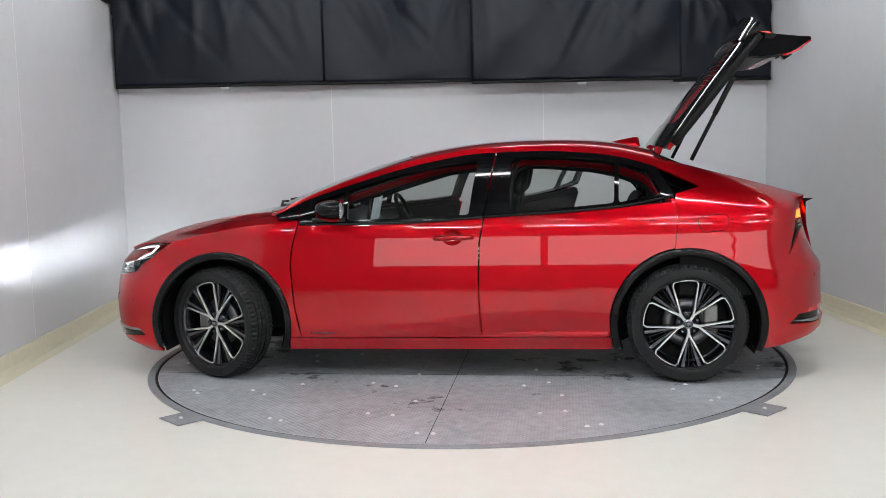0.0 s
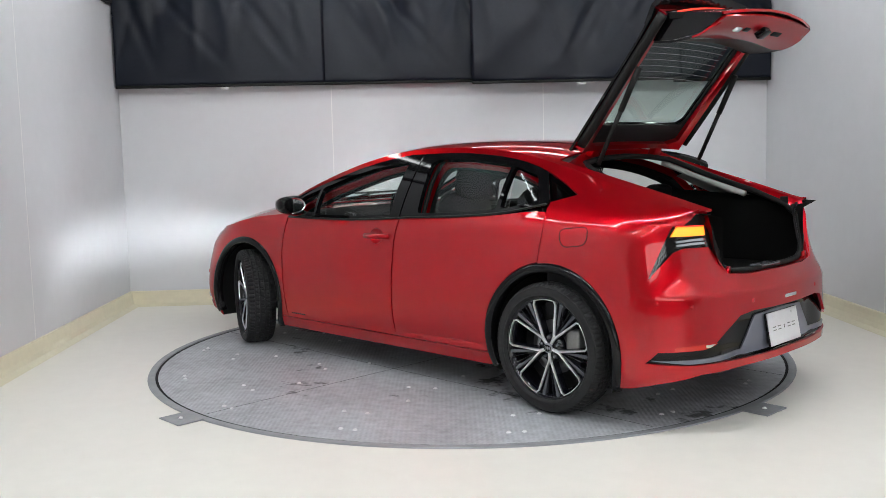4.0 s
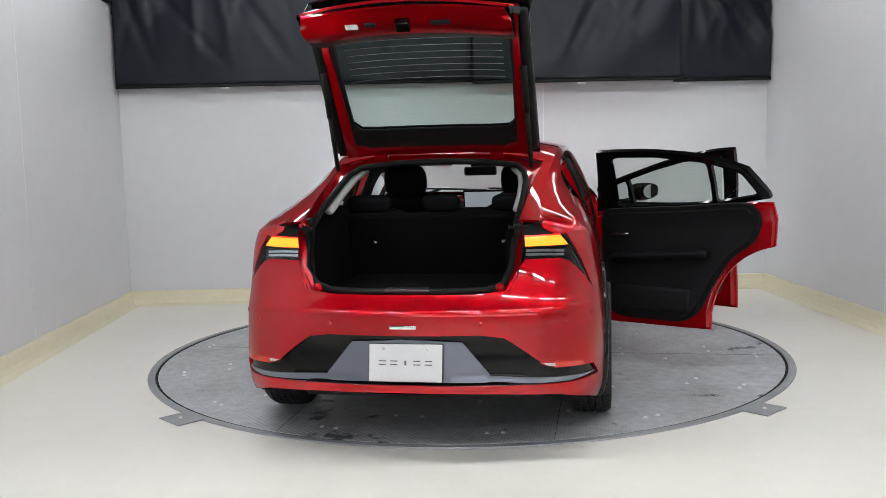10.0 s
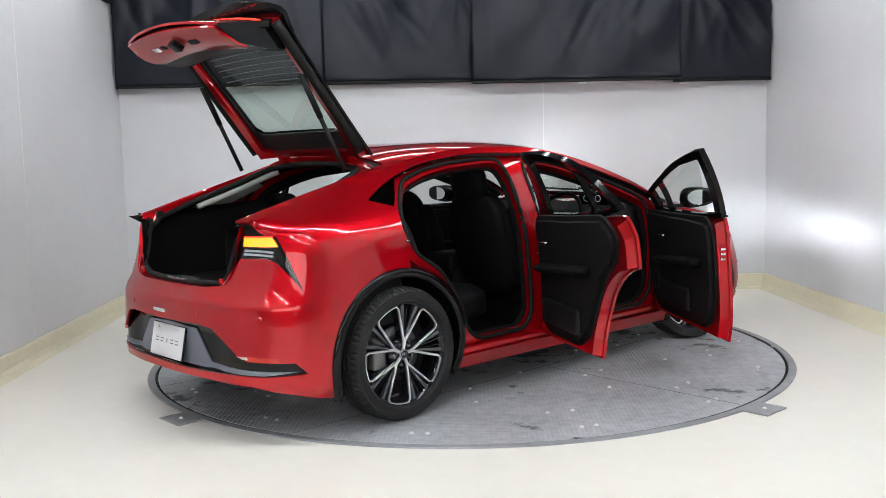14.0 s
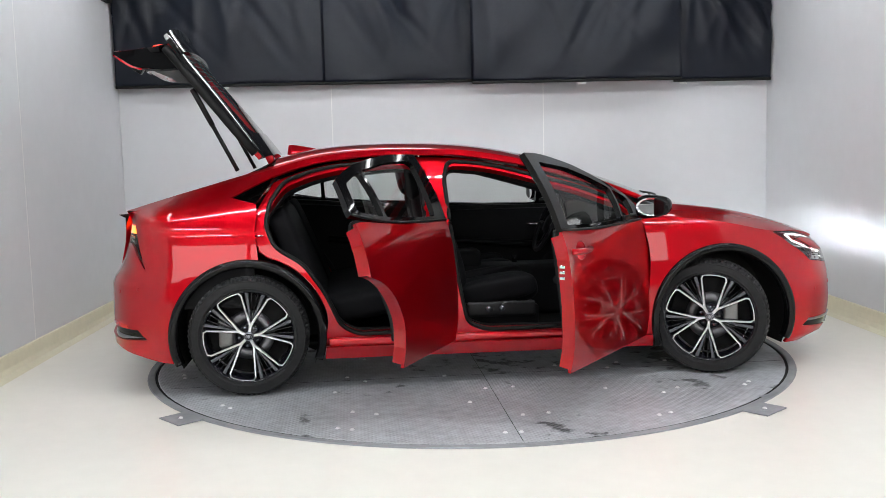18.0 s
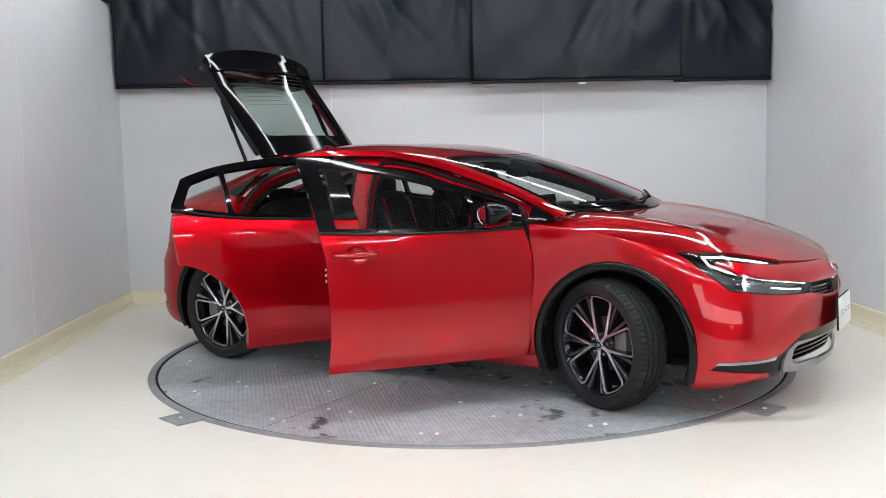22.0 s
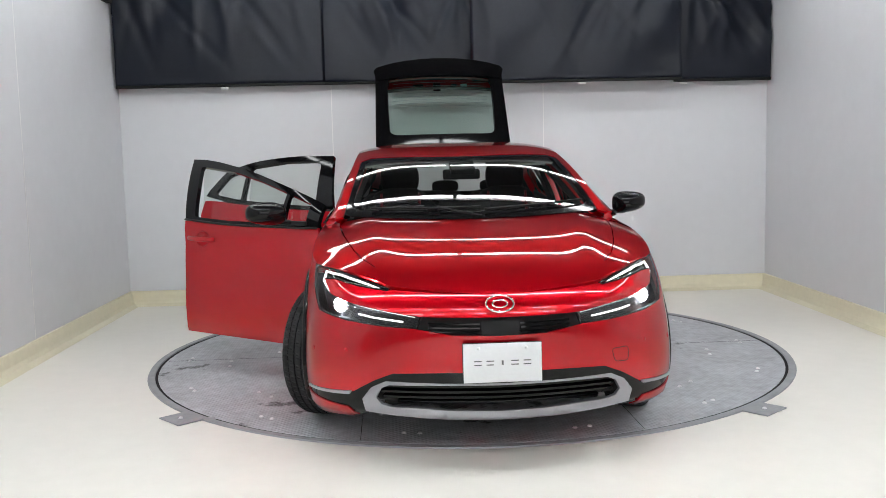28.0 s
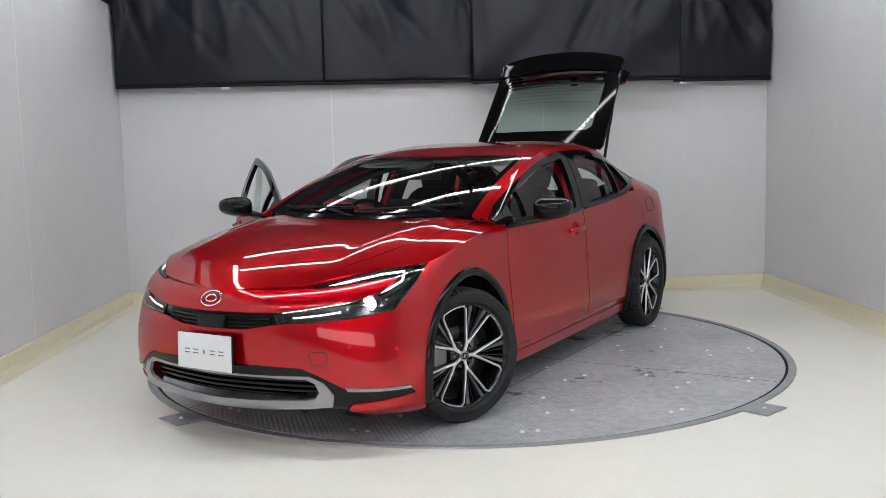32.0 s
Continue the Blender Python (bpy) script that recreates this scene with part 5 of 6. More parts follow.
for sd, ang_f, ang_r in ((1, 0, 0), (-1, 53.2, 63.0)):
    build_door(sd, True, ang_f)
    build_door(sd, False, ang_r)
# model badge on the front doors
for sd in (1,):
    bm = bmesh.new()
    for k in range(7):
        x = 0.84 - 0.022 * k
        p = side_p(x, 0.283)
        box_bm(bm, (x - 0.014, p.y - 0.001, 0.279), (x + 0.001, p.y + 0.002, 0.288))
    part("door_badge", bm, M_GUNMETAL, car, "small dark badge of plain bars")

# ---- door apertures, pillars and linings ----
jamb = [(0.94, 0.235), (-0.945, 0.240), (-0.93, 0.40)] + arc(*AR, ARC + 0.03, 15, 74, 12) + [(-1.30, 0.81), (-1.335, 0.93), (-1.33, 1.04), (-1.235, 1.222)]
jamb += [(x, dlo_top(x) + 0.006) for x in np.linspace(-1.19, 0.95, 40)] + [(0.985, 0.985), (0.96, 0.85), (0.965, 0.60)]
ap_f = rounded([(0.84, 0.40), (0.74, 0.315), (-0.02, 0.310), (-0.13, 0.36), (-0.175, 0.60), (-0.215, 0.95), (-0.235, 1.20), (-0.205, 1.292), (0.0, 1.272), (0.13, 1.245), (0.55, 1.128), (0.82, 1.025), (0.87, 0.96), (0.885, 0.72)], 0.05)
ap_r = rounded([(-0.345, 0.40), (-0.40, 0.318), (-0.76, 0.312), (-0.86, 0.37), (-0.94, 0.56), (-1.06, 0.73), (-1.22, 0.83), (-1.265, 0.95), (-1.25, 1.06), (-1.165, 1.195), (-1.0, 1.252), (-0.85, 1.280), (-0.55, 1.302), (-0.41, 1.298), (-0.375, 1.20), (-0.355, 0.95)], 0.05)
for sd in (1, -1):
    sheet_part("pillar_frame", M_PAINT, car, [(jamb, [ap_f, ap_r], side_p)], "red door aperture frame with centre pillar", sides=(sd,), thick=0.045, lift=-0.050, step=0.05)
    sheet_part("pillar_trim", M_INTERIOR, car, [(inset(dense(jamb, 0.08), 0.006), [inset(ap_f, 0.006), inset(ap_r, 0.006)], side_p)], "black pillar lining", sides=(sd,), thick=0.030, lift=-0.097, step=0.06)
    bm = bmesh.new()
    rim_line = [(p, mirrored(side_p(*p), sd)) for p in dense(jamb, 0.04)]
    edge_rows = [(bm.verts.new(q - Vector((0, sd * 0.014, 0))), bm.verts.new(q - Vector((0, sd * 0.056, 0)))) for p, q in rim_line]
    for k in range(len(edge_rows)):
        (a0, a1), (b0, b1) = edge_rows[k], edge_rows[(k + 1) % len(edge_rows)]
        bm.faces.new((a0, b0, b1, a1))
    part("jamb_return", bm, M_PAINT, car, "red return of the door aperture")
    for ap in (ap_f, ap_r):
        bm = bmesh.new()
        tube_bm(bm, [mirrored(side_p(x, z) - Vector((0, 0.056, 0)), sd) for x, z in dense(ap, 0.05)], 0.013, 6, closed=True)
        part("aperture_seal", bm, M_SEAL, car, "black rubber aperture seal")
    # sill plate and striker
    bm = bmesh.new()
    box_bm(bm, (-0.93, -0.03, -0.01), (0.93, 0.05, 0.035), 0.012, Matrix.Translation((0, sd * 0.80, 0.262)))
    part("inner_sill", bm, M_PAINT, car, "red inner sill")
    bm = bmesh.new()
    box_bm(bm, (-0.88, -0.045, 0.0), (0.80, 0.04, 0.016), 0.006, Matrix.Translation((0, sd * 0.745, 0.300)))
    part("scuff_plate", bm, M_BLACK_TRIM, car, "black scuff plate")
    for x, z in ((-0.275, 0.75), (-1.30, 0.90)):
        p = side_p(x, z)
        bm = bmesh.new()
        tube_bm(bm, [mirrored((x - 0.02, p.y - 0.06, z), sd), mirrored((x - 0.02, p.y - 0.02, z), sd), mirrored((x + 0.02, p.y - 0.02, z), sd), mirrored((x + 0.02, p.y - 0.06, z), sd)], 0.005, 6)
        part("striker", bm, M_CHROME, car, "chrome door striker")
    # rear side lining inside the quarter
    lining = [(-1.33, 0.50), (-1.34, 1.02), (-1.325, 1.08), (-1.45, 1.105), (-1.24, 1.215)] + [(x, rail_z(x) - 0.012) for x in np.linspace(-1.2, -2.02, 12)] + [(-2.05, 0.95), (-2.05, 0.5)]
    sheet_part("quarter_lining", M_INTERIOR, car, [(lining, [], side_p)], "black rear side lining", sides=(sd,), thick=0.01, lift=-0.05, step=0.06)

# ---- tailgate ----
GH = Vector((-1.21, 0.0, 1.345))


def gate_tail(y, z):
    """Rear face of the tailgate by half-width and height."""
    x = -(2.095 + 0.030 * ease(1.03, 1.06, z) + 0.030 * ease(1.05, 0.88, z) + 0.058 * ease(0.93, 0.66, z)) + 0.22 * y * y
    return Vector((x, y, z))


gate_w = curve((-1.22, 0.540), (-1.5, 0.538), (-1.8, 0.534), (-2.10, 0.530))


def gate_top(x, y):
    """Outer skin of the tailgate, with a slight ducktail."""
    return Vector((x, y, roof_z(x, y) + 0.018 * ease(-1.85, -2.12, x)))


gate = new("tailgate")
gate.parent = car
tagged(gate, "tailgate swung up on gas struts")
gate.matrix_basis = Matrix.Translation(GH) @ Matrix.Rotation(radians(68), 4, "Y")
gt_half = [(x, gate_w(x)) for x in np.linspace(-1.228, -2.06, 14)] + [(-2.10 + 0.2 * y * y, y) for y in (0.48, 0.36, 0.24, 0.12, 0.0)] + [(-1.228, 0.0)]
hole_half = [(-1.385, 0.0), (-1.385, 0.30), (-1.393, 0.39), (-1.43, 0.425), (-1.70, 0.434), (-1.90, 0.432), (-1.985, 0.415), (-2.0, 0.33), (-2.015, 0.0)]
top_ring = [(-1.228, 0.0)] + gt_half[:14] + gt_half[14:19] + hole_half[::-1]
kw = dict(sides=(1, -1), origin=GH)
sheet_part("outer_skin", M_BLACK_GLOSS, gate, [(top_ring, [], gate_top)], "gloss black outer skin", thick=0.012, step=0.04, **kw)
sheet_part("rear_window", M_GLASS_REAR, gate, [([(x + (0.008 if x > -1.7 else -0.008), y) for x, y in hole_half], [], gate_top)], "tinted heated rear window", thick=0.0, lift=-0.006, step=0.06, **kw)
rim2 = [(-1.275, 0.0), (-1.275, 0.36), (-1.305, 0.440), (-1.95, 0.460), (-2.03, 0.445), (-2.05, 0.0)]
ring_in = [(-1.245, 0.0)] + [(x, gate_w(x) - 0.042) for x in np.linspace(-1.245, -2.05, 14)] + [(-2.085, 0.0)]
sheet_part("inner_frame", M_PAINT, gate, [(ring_in + rim2[::-1], [], gate_top)], "red inner tailgate frame", thick=0.045, lift=-0.013, step=0.04, **kw)
sheet_part("glass_border", M_BLACK_TRIM, gate, [(([(-1.272, 0.0), (-1.272, 0.37), (-1.302, 0.443), (-1.96, 0.463), (-2.04, 0.442), (-2.062, 0.0)]) + hole_half[::-1], [], gate_top)], "black glass border", thick=0.01, lift=-0.020, step=0.04, **kw)
for k in range(9):
    x = -1.66 - 0.036 * k
    bm = bmesh.new()
    tube_bm(bm, [gate_top(x - 0.012 + 0.05 * y * y, y) - Vector((0, 0, 0.008)) - GH for y in np.linspace(-0.39, 0.39, 15)], 0.0013, 4)
    part("heater_wire", bm, M_SILVER, gate)
# spoiler lip and lamp bar
lip = [(-1.99 + 0.10 * y * y, y) for y in (0.0, 0.2, 0.4, 0.52)] + [(-2.09 + 0.10 * 0.3, 0.545), (-2.15 + 0.22 * 0.25, 0.52)] + [(-2.16 + 0.22 * y * y, y) for y in (0.42, 0.3, 0.15, 0.0)]
sheet_part("spoiler", M_BLACK_GLOSS, gate, [(lip, [], lambda x, y: gate_top(x, min(y, 0.53)) + Vector((0, 0, 0.012)) + Vector((0, y - min(y, 0.53), 0)))], "gloss black tail spoiler", thick=0.026, step=0.035, **kw)
bar_out = [(0.0, 1.035), (0.25, 1.032), (0.46, 1.02), (0.50, 0.99), (0.46, 0.90), (0.25, 0.905), (0.0, 0.908)]
sheet_part("lamp_bar", M_BLACK_GLOSS, gate, [(bar_out, [], gate_tail)], "black lamp bar", thick=0.03, step=0.04, **kw)
glow = [(0.0, 0.978), (0.25, 0.975), (0.47, 0.968), (0.46, 0.955), (0.25, 0.962), (0.0, 0.965)]
sheet_part("light_strip", M_REDGLOW, gate, [(glow, [], gate_tail)], "red light strip", thick=0.006, lift=0.004, step=0.04, **kw)
low_face = [(0.0, 0.903), (0.25, 0.90), (0.455, 0.895), (0.47, 0.80), (0.46, 0.735), (0.3, 0.712), (0.0, 0.705)]
sheet_part("lower_skin", M_PAINT, gate, [(low_face, [], gate_tail)], "red lower tailgate skin", thick=0.012, step=0.04, **kw)
# inside of the lower part, with latch and grips
inner_x = curve((0.0, -2.150), (0.35, -2.045), (0.7, -1.965), (1.0, -1.930))
inner_z = curve((0.0, 0.708), (0.35, 0.785), (0.7, 0.925), (1.0, 1.035))


def gate_inner(y, v):
    """Inside of the lower tailgate by half-width and its run v from the bottom edge upwards."""
    return Vector((inner_x(v) + 0.18 * y * y, y, inner_z(v) + 0.10 * y * y))


in_face = [(0.0, 0.0), (0.25, 0.0), (0.45, 0.0), (0.475, 0.2), (0.475, 0.46), (0.42, 0.55), (0.28, 0.56), (0.0, 0.53)]
in_rest = [(0.0, 0.53), (0.28, 0.56), (0.42, 0.55), (0.475, 0.46), (0.46, 0.98), (0.0, 0.98)]
verts, faces, normals = sheet([(in_face, [], gate_inner)], thick=0.01, step=0.05, **kw)
me = bpy.data.meshes.new("inner_panel")
me.from_pydata([tuple(v) for v in verts], [], faces)
me.polygons.foreach_set("use_smooth", [True] * len(me.polygons))
me.materials.append(M_PAINT)
ob = new("inner_panel", me)
ob.parent = gate
tagged(ob, "red inner panel round the latch")
verts, faces, normals = sheet([(in_rest, [], gate_inner)], thick=0.01, step=0.05, **kw)
me = bpy.data.meshes.new("inner_border")
me.from_pydata([tuple(v) for v in verts], [], faces)
me.polygons.foreach_set("use_smooth", [True] * len(me.polygons))
me.materials.append(M_BLACK_TRIM)
ob = new("inner_border", me)
ob.parent = gate
tagged(ob, "black border between panel and glass")
for sd in (1, -1):
    bm = bmesh.new()
    rows = []
    for v, z in ((0.0, 0.74), (0.35, 0.80), (0.7, 0.92), (0.98, 1.03)):
        a, b = gate_tail(0.47, z), gate_inner(0.473, v)
        rows.append([bm.verts.new(mirrored(a, sd) - GH), bm.verts.new(mirrored(b, sd) - GH)])
    for p, q in zip(rows, rows[1:]):
        bm.faces.new((p[0], p[1], q[1], q[0]))
    part("edge", bm, M_BLACK_GLOSS, gate)
e0 = gate_inner(0, 0.30) - gate_inner(0, 0.0)
tilt = math.atan2(e0.z, e0.x)
for y, w, h, mt, nm, lab in ((0.0, 0.032, 0.030, M_BLACK_GLOSS, "latch", "black tailgate latch"), (-0.165, 0.044, 0.015, M_GAP, "grip", "dark oval grip recess"), (0.150, 0.026, 0.014, M_BLACK_TRIM, "switch", "black close switch"), (0.235, 0.028, 0.014, M_PLATE, "sticker", "small white warning sticker")):
    p = gate_inner(y, 0.27)
    bm = bmesh.new()
    box_bm(bm, (-h, -w, -0.016 if nm != "latch" else -0.040), (h, w, 0.012), 0.006 if nm != "sticker" else 0.0, Matrix.Translation(p - GH) @ Matrix.Rotation(-tilt, 4, "Y"))
    part(nm, bm, mt, gate, lab)
for sd in (1, -1):
    bm = bmesh.new()
    tube_bm(bm, [gate_top(x, 0) * 0 + Vector((x, sd * (gate_w(x) - 0.028), roof_z(x, gate_w(x)) - 0.034)) - GH for x in np.linspace(-1.27, -2.03, 16)], 0.026, 8)
    part("edge_trim", bm, M_SEAL, gate, "black edge trim with cable sleeve")
    bm = bmesh.new()
    box_bm(bm, (-0.03, -0.035, -0.045), (0.05, 0.035, 0.0), 0.008, Matrix.Translation(Vector((-1.235, sd * 0.31, 1.315)) - GH))
    part("hinge", bm, M_PAINT, gate, "red tailgate hinge")
    a, b = Vector((-1.435, sd * 0.505, 1.262)), Vector((-1.676, sd * 0.492, 1.742))
    bm = bmesh.new()
    tube_bm(bm, [a, a.lerp(b, 0.58)], 0.012, 10)
    tube_bm(bm, [a.lerp(b, 0.56), b], 0.016, 10)
    part("gas_strut", bm, M_SEAL, car, "black tailgate strut")

# boot surround
ring_b = [(-2.13, 0.0, 0.726), (-2.125, 0.2, 0.727), (-2.112, 0.36, 0.734), (-2.10, 0.43, 0.762), (-2.09, 0.462, 0.84), (-2.06, 0.474, 0.95), (-1.98, 0.478, 1.015), (-1.80, 0.482, 1.085), (-1.62, 0.484, 1.14), (-1.47, 0.480, 1.19), (-1.36, 0.464, 1.235), (-1.29, 0.42, 1.268), (-1.262, 0.25, 1.288), (-1.255, 0.0, 1.296)]
ring_o = [(-2.19, 0.0, 0.722), (-2.175, 0.25, 0.722), (-2.14, 0.46, 0.735), (-2.12, 0.492, 0.79), (-2.10, 0.508, 0.865), (-2.09, 0.514, 0.96), (-2.06, 0.515, 1.05), (-1.88, 0.513, 1.10), (-1.70, 0.52, 1.148), (-1.5, 0.53, 1.20), (-1.37, 0.54, 1.238), (-1.27, 0.548, 1.27), (-1.225, 0.35, 1.325), (-1.225, 0.0, 1.333)]
bm = bmesh.new()
for sd in (1, -1):
    va = []
    for p, q in zip(ring_b, ring_o):
        P, Q = Vector((p[0], p[1] * sd, p[2])), Vector((q[0], q[1] * sd, q[2]))
        mid = P.lerp(Q, 0.5) - Vector((-0.012, 0, 0.012))
        va.append([bm.verts.new(P), bm.verts.new(mid), bm.verts.new(Q)])
    for a, b in zip(va, va[1:]):
        for k in range(2):
            bm.faces.new((a[k], a[k + 1], b[k + 1], b[k]) if sd > 0 else (b[k], b[k + 1], a[k + 1], a[k]))
bmesh.ops.remove_doubles(bm, verts=bm.verts[:], dist=0.0005)
part("boot_flange", bm, M_PAINT, car, "red boot opening flange")
bm = bmesh.new()
loop = [Vector(p) for p in ring_b] + [Vector((p[0], -p[1], p[2])) for p in ring_b[-2:0:-1]]
tube_bm(bm, loop, 0.016, 8, closed=True)
part("boot_seal", bm, M_SEAL, car, "black rubber boot seal")
for sd in (1, -1):
    bm = bmesh.new()
    tube_bm(bm, [Vector((x + 0.045, y * sd * 0.96, z - 0.018)) for x, y, z in ring_b[7:12]], 0.024, 8, flat=0.7)
    part("pillar_lining", bm, M_HEADLINER, car, "pale grey pillar lining")
for sd in (1, -1):
    bm = bmesh.new()
    cyl_bm(bm, 0.02, 0.016, 0.014, Matrix.Translation((-2.125, sd * 0.415, 0.748)) @ Matrix.Rotation(radians(90), 4, "Y"), 16)
    part("rubber_stop", bm, M_PAINT, car, "round red buffer")
    bm = bmesh.new()
    box_bm(bm, (-0.02, -0.012, -0.025), (0.02, 0.012, 0.025), 0.005, Matrix.Translation((-1.98, sd * 0.482, 1.03)))
    part("side_buffer", bm, M_SEAL, car, "black buffer")
bm = bmesh.new()
box_bm(bm, (-0.02, -0.10, -0.008), (0.05, 0.10, 0.006), 0.004, Matrix.Translation((-2.125, 0, 0.735)))
part("striker_plate", bm, M_GUNMETAL, car, "grey boot striker cover")


# ---- wheels ----
def build_wheel(centre, sd, steer, phase):
    M0 = Matrix.Rotation(radians(-90 * sd), 4, "X")   # local z points outwards
    bm = bmesh.new()
    lathe_bm(bm, [(0.249, -0.085), (0.262, -0.088), (0.262, -0.080), (0.239, -0.06), (0.229, 0.02), (0.242, 0.06), (0.255, 0.078), (0.262, 0.084), (0.264, 0.080), (0.258, 0.071), (0.248, 0.060)], M0, 56)
    wheel = part("wheel", bm, M_WHEEL_BLACK, car, "five-loop alloy wheel, machined silver over gloss black")
    wheel.matrix_basis = Matrix.Translation(centre) @ Matrix.Rotation(radians(steer), 4, "Z")
    # tyre with ribs, grooves and cross cuts
    prof = [(0.261, -0.082), (0.272, -0.093), (0.292, -0.0985), (0.315, -0.096), (0.326, -0.088), (0.333, -0.076)]
    for g in (-0.052, -0.018, 0.018, 0.052):
        prof += [(0.3385, g - 0.006), (0.330, g - 0.0042), (0.330, g + 0.0042), (0.3385, g + 0.006)]
    prof += [(0.333, 0.076), (0.326, 0.088), (0.320, 0.093), (0.317, 0.0968), (0.311, 0.0955), (0.290, 0.0985), (0.279, 0.098), (0.275, 0.0995), (0.270, 0.095), (0.261, 0.082)]
    bm = bmesh.new()
    rings = lathe_bm(bm, prof, M0, 216)
    for k, ring_v in enumerate(rings):
        for (r, h), v in zip(prof, ring_v):
            if r > 0.3255 and r != 0.330:
                lag = 0 if abs(h) > 0.056 else (1 if h > 0 else 2)
                if k % 3 == lag % 3 and (abs(h) > 0.045 or k % 2 == 0):
                    f = (r - (0.0065 if abs(h) > 0.056 else 0.004)) / r
                    v.co.x, v.co.z = v.co.x * f, v.co.z * f
    part("tyre", bm, M_TYRE, wheel, "black road tyre with four grooves and cut shoulder blocks", smooth=False)

    def bar(bm, p0, p1, w0, w1, z0, z1, depth):
        """A flat-topped bar with chamfered flanks."""
        d = Vector((p1[0] - p0[0], p1[1] - p0[1])).normalized()
        n = Vector((-d.y, d.x))
        ends = []
        for (p, w, zt) in ((p0, w0, z0), (p1, w1, z1)):
            ends.append([bm.verts.new(M0 @ Vector((p[0] + n.x * o * w, p[1] + n.y * o * w, zt + dz))) for o, dz in ((-1.35, -depth), (-1.0, -0.0015), (-0.8, 0.0), (0.8, 0.0), (1.0, -0.0015), (1.35, -depth))])
        a, b = ends
        for i in range(6):
            j = (i + 1) % 6
            bm.faces.new((a[i], a[j], b[j], b[i]))
        bm.faces.new(a[::-1])
        bm.faces.new(b)

    def rot(p, a):
        return (p[0] * math.cos(a) - p[1] * math.sin(a), p[0] * math.sin(a) + p[1] * math.cos(a))

    def polar(r, deg, a):
        return rot((r * math.sin(radians(deg)), r * math.cos(radians(deg))), a)

    for k in range(5):
        a = 2 * math.pi * k / 5 + radians(phase)
        # silver loop: two spokes from the stems beside it and the arc that joins them
        bm = bmesh.new()
        for sg in (1, -1):
            bar(bm, polar(0.024, sg * 36, a), polar(0.066, sg * 33.5, a), 0.0066, 0.0056, 0.064, 0.063, 0.008)
            bar(bm, polar(0.062, sg * 34.0, a), polar(0.236, sg * 17.6, a), 0.0056, 0.0040, 0.063, 0.076, 0.008)
            bar(bm, polar(0.234, sg * 17.6, a), polar(0.248, sg * 15.0, a), 0.0034, 0.0030, 0.0760, 0.0765, 0.008)
        na = 6
        for j in range(na):
            bar(bm, polar(0.2508, -15.6 + 31.2 * j / na, a), polar(0.2508, -15.6 + 31.2 * (j + 1) / na, a), 0.0028, 0.0028, 0.0765, 0.0765, 0.008)
        bmesh.ops.recalc_face_normals(bm, faces=bm.faces[:])
        part("spoke", bm, M_ALLOY, wheel, "machined silver spoke loop", smooth=False)
        # gloss black backing of the loop and the fins between the loops
        bm = bmesh.new()
        for sg in (1, -1):
            bar(bm, polar(0.058, sg * 34.0, a), polar(0.248, sg * 17.6, a), 0.0085, 0.0080, 0.055, 0.068, 0.040)
        bmesh.ops.recalc_face_normals(bm, faces=bm.faces[:])
        part("spoke_back", bm, M_WHEEL_BLACK, wheel, smooth=False)
        for sg in (1, -1):
            bm = bmesh.new()
            m = a + math.pi / 5
            bar(bm, polar(0.085, sg * 3.0, m), polar(0.250, sg * 11.0, m), 0.0035, 0.0105, 0.052, 0.071, 0.030)
            bmesh.ops.recalc_face_normals(bm, faces=bm.faces[:])
            part("fin", bm, M_GUNMETAL, wheel, "gloss gunmetal fin", smooth=False)
            bm = bmesh.new()
            bar(bm, polar(0.080, sg * 2.0, m), polar(0.248, sg * 4.0, m), 0.0018, 0.0022, 0.055, 0.070, 0.030)
            bmesh.ops.recalc_face_normals(bm, faces=bm.faces[:])
            part("fin_edge", bm, M_WHEEL_BLACK, wheel, smooth=False)
        bm = bmesh.new()
        cyl_bm(bm, 0.0105, 0.009, 0.03, M0 @ Matrix.Translation((*rot((0.0, 0.055), a), 0.046)), 6)
        part("wheel_nut", bm, M_GUNMETAL, wheel)
    bm = bmesh.new()
    lathe_bm(bm, [(0.0001, 0.071), (0.022, 0.070), (0.026, 0.067), (0.028, 0.062)], M0, 32)
    part("centre_cap", bm, M_SILVER, wheel, "silver centre cap")
    bm = bmesh.new()
    lathe_bm(bm, [(0.020, 0.056), (0.040, 0.050), (0.072, 0.043), (0.078, 0.01)], M0, 32)
    part("hub", bm, M_WHEEL_BLACK, wheel)
    bm = bmesh.new()
    for rx, rz in ((0.021, 0.015), (0.010, 0.013)):
        tube_bm(bm, [M0 @ Vector((rx * math.cos(2 * math.pi * j / 16), rz * math.sin(2 * math.pi * j / 16), 0.071)) for j in range(16)], 0.0024, 5, closed=True)
    part("cap_emblem", bm, M_WHEEL_BLACK, wheel, "dark oval cap emblem")
    bm = bmesh.new()
    lathe_bm(bm, [(0.075, 0.012), (0.140, 0.012), (0.140, -0.002), (0.075, -0.002)], M0, 40, closed=True)
    part("brake_disc", bm, M_DISC, wheel, "steel brake disc")
    bm = bmesh.new()
    lathe_bm(bm, [(0.0001, -0.03), (0.227, -0.032)], M0, 32)
    part("backing", bm, M_GAP, wheel)
    bm = bmesh.new()
    box_bm(bm, (-0.045, -0.085, -0.02), (0.035, 0.085, 0.035), 0.012, Matrix.Translation((-0.125 if centre[0] < 0 else 0.125, 0.0, 0.02)) @ M0)
    part("caliper", bm, M_CALIPER, wheel, "cast grey brake caliper")
    return wheel


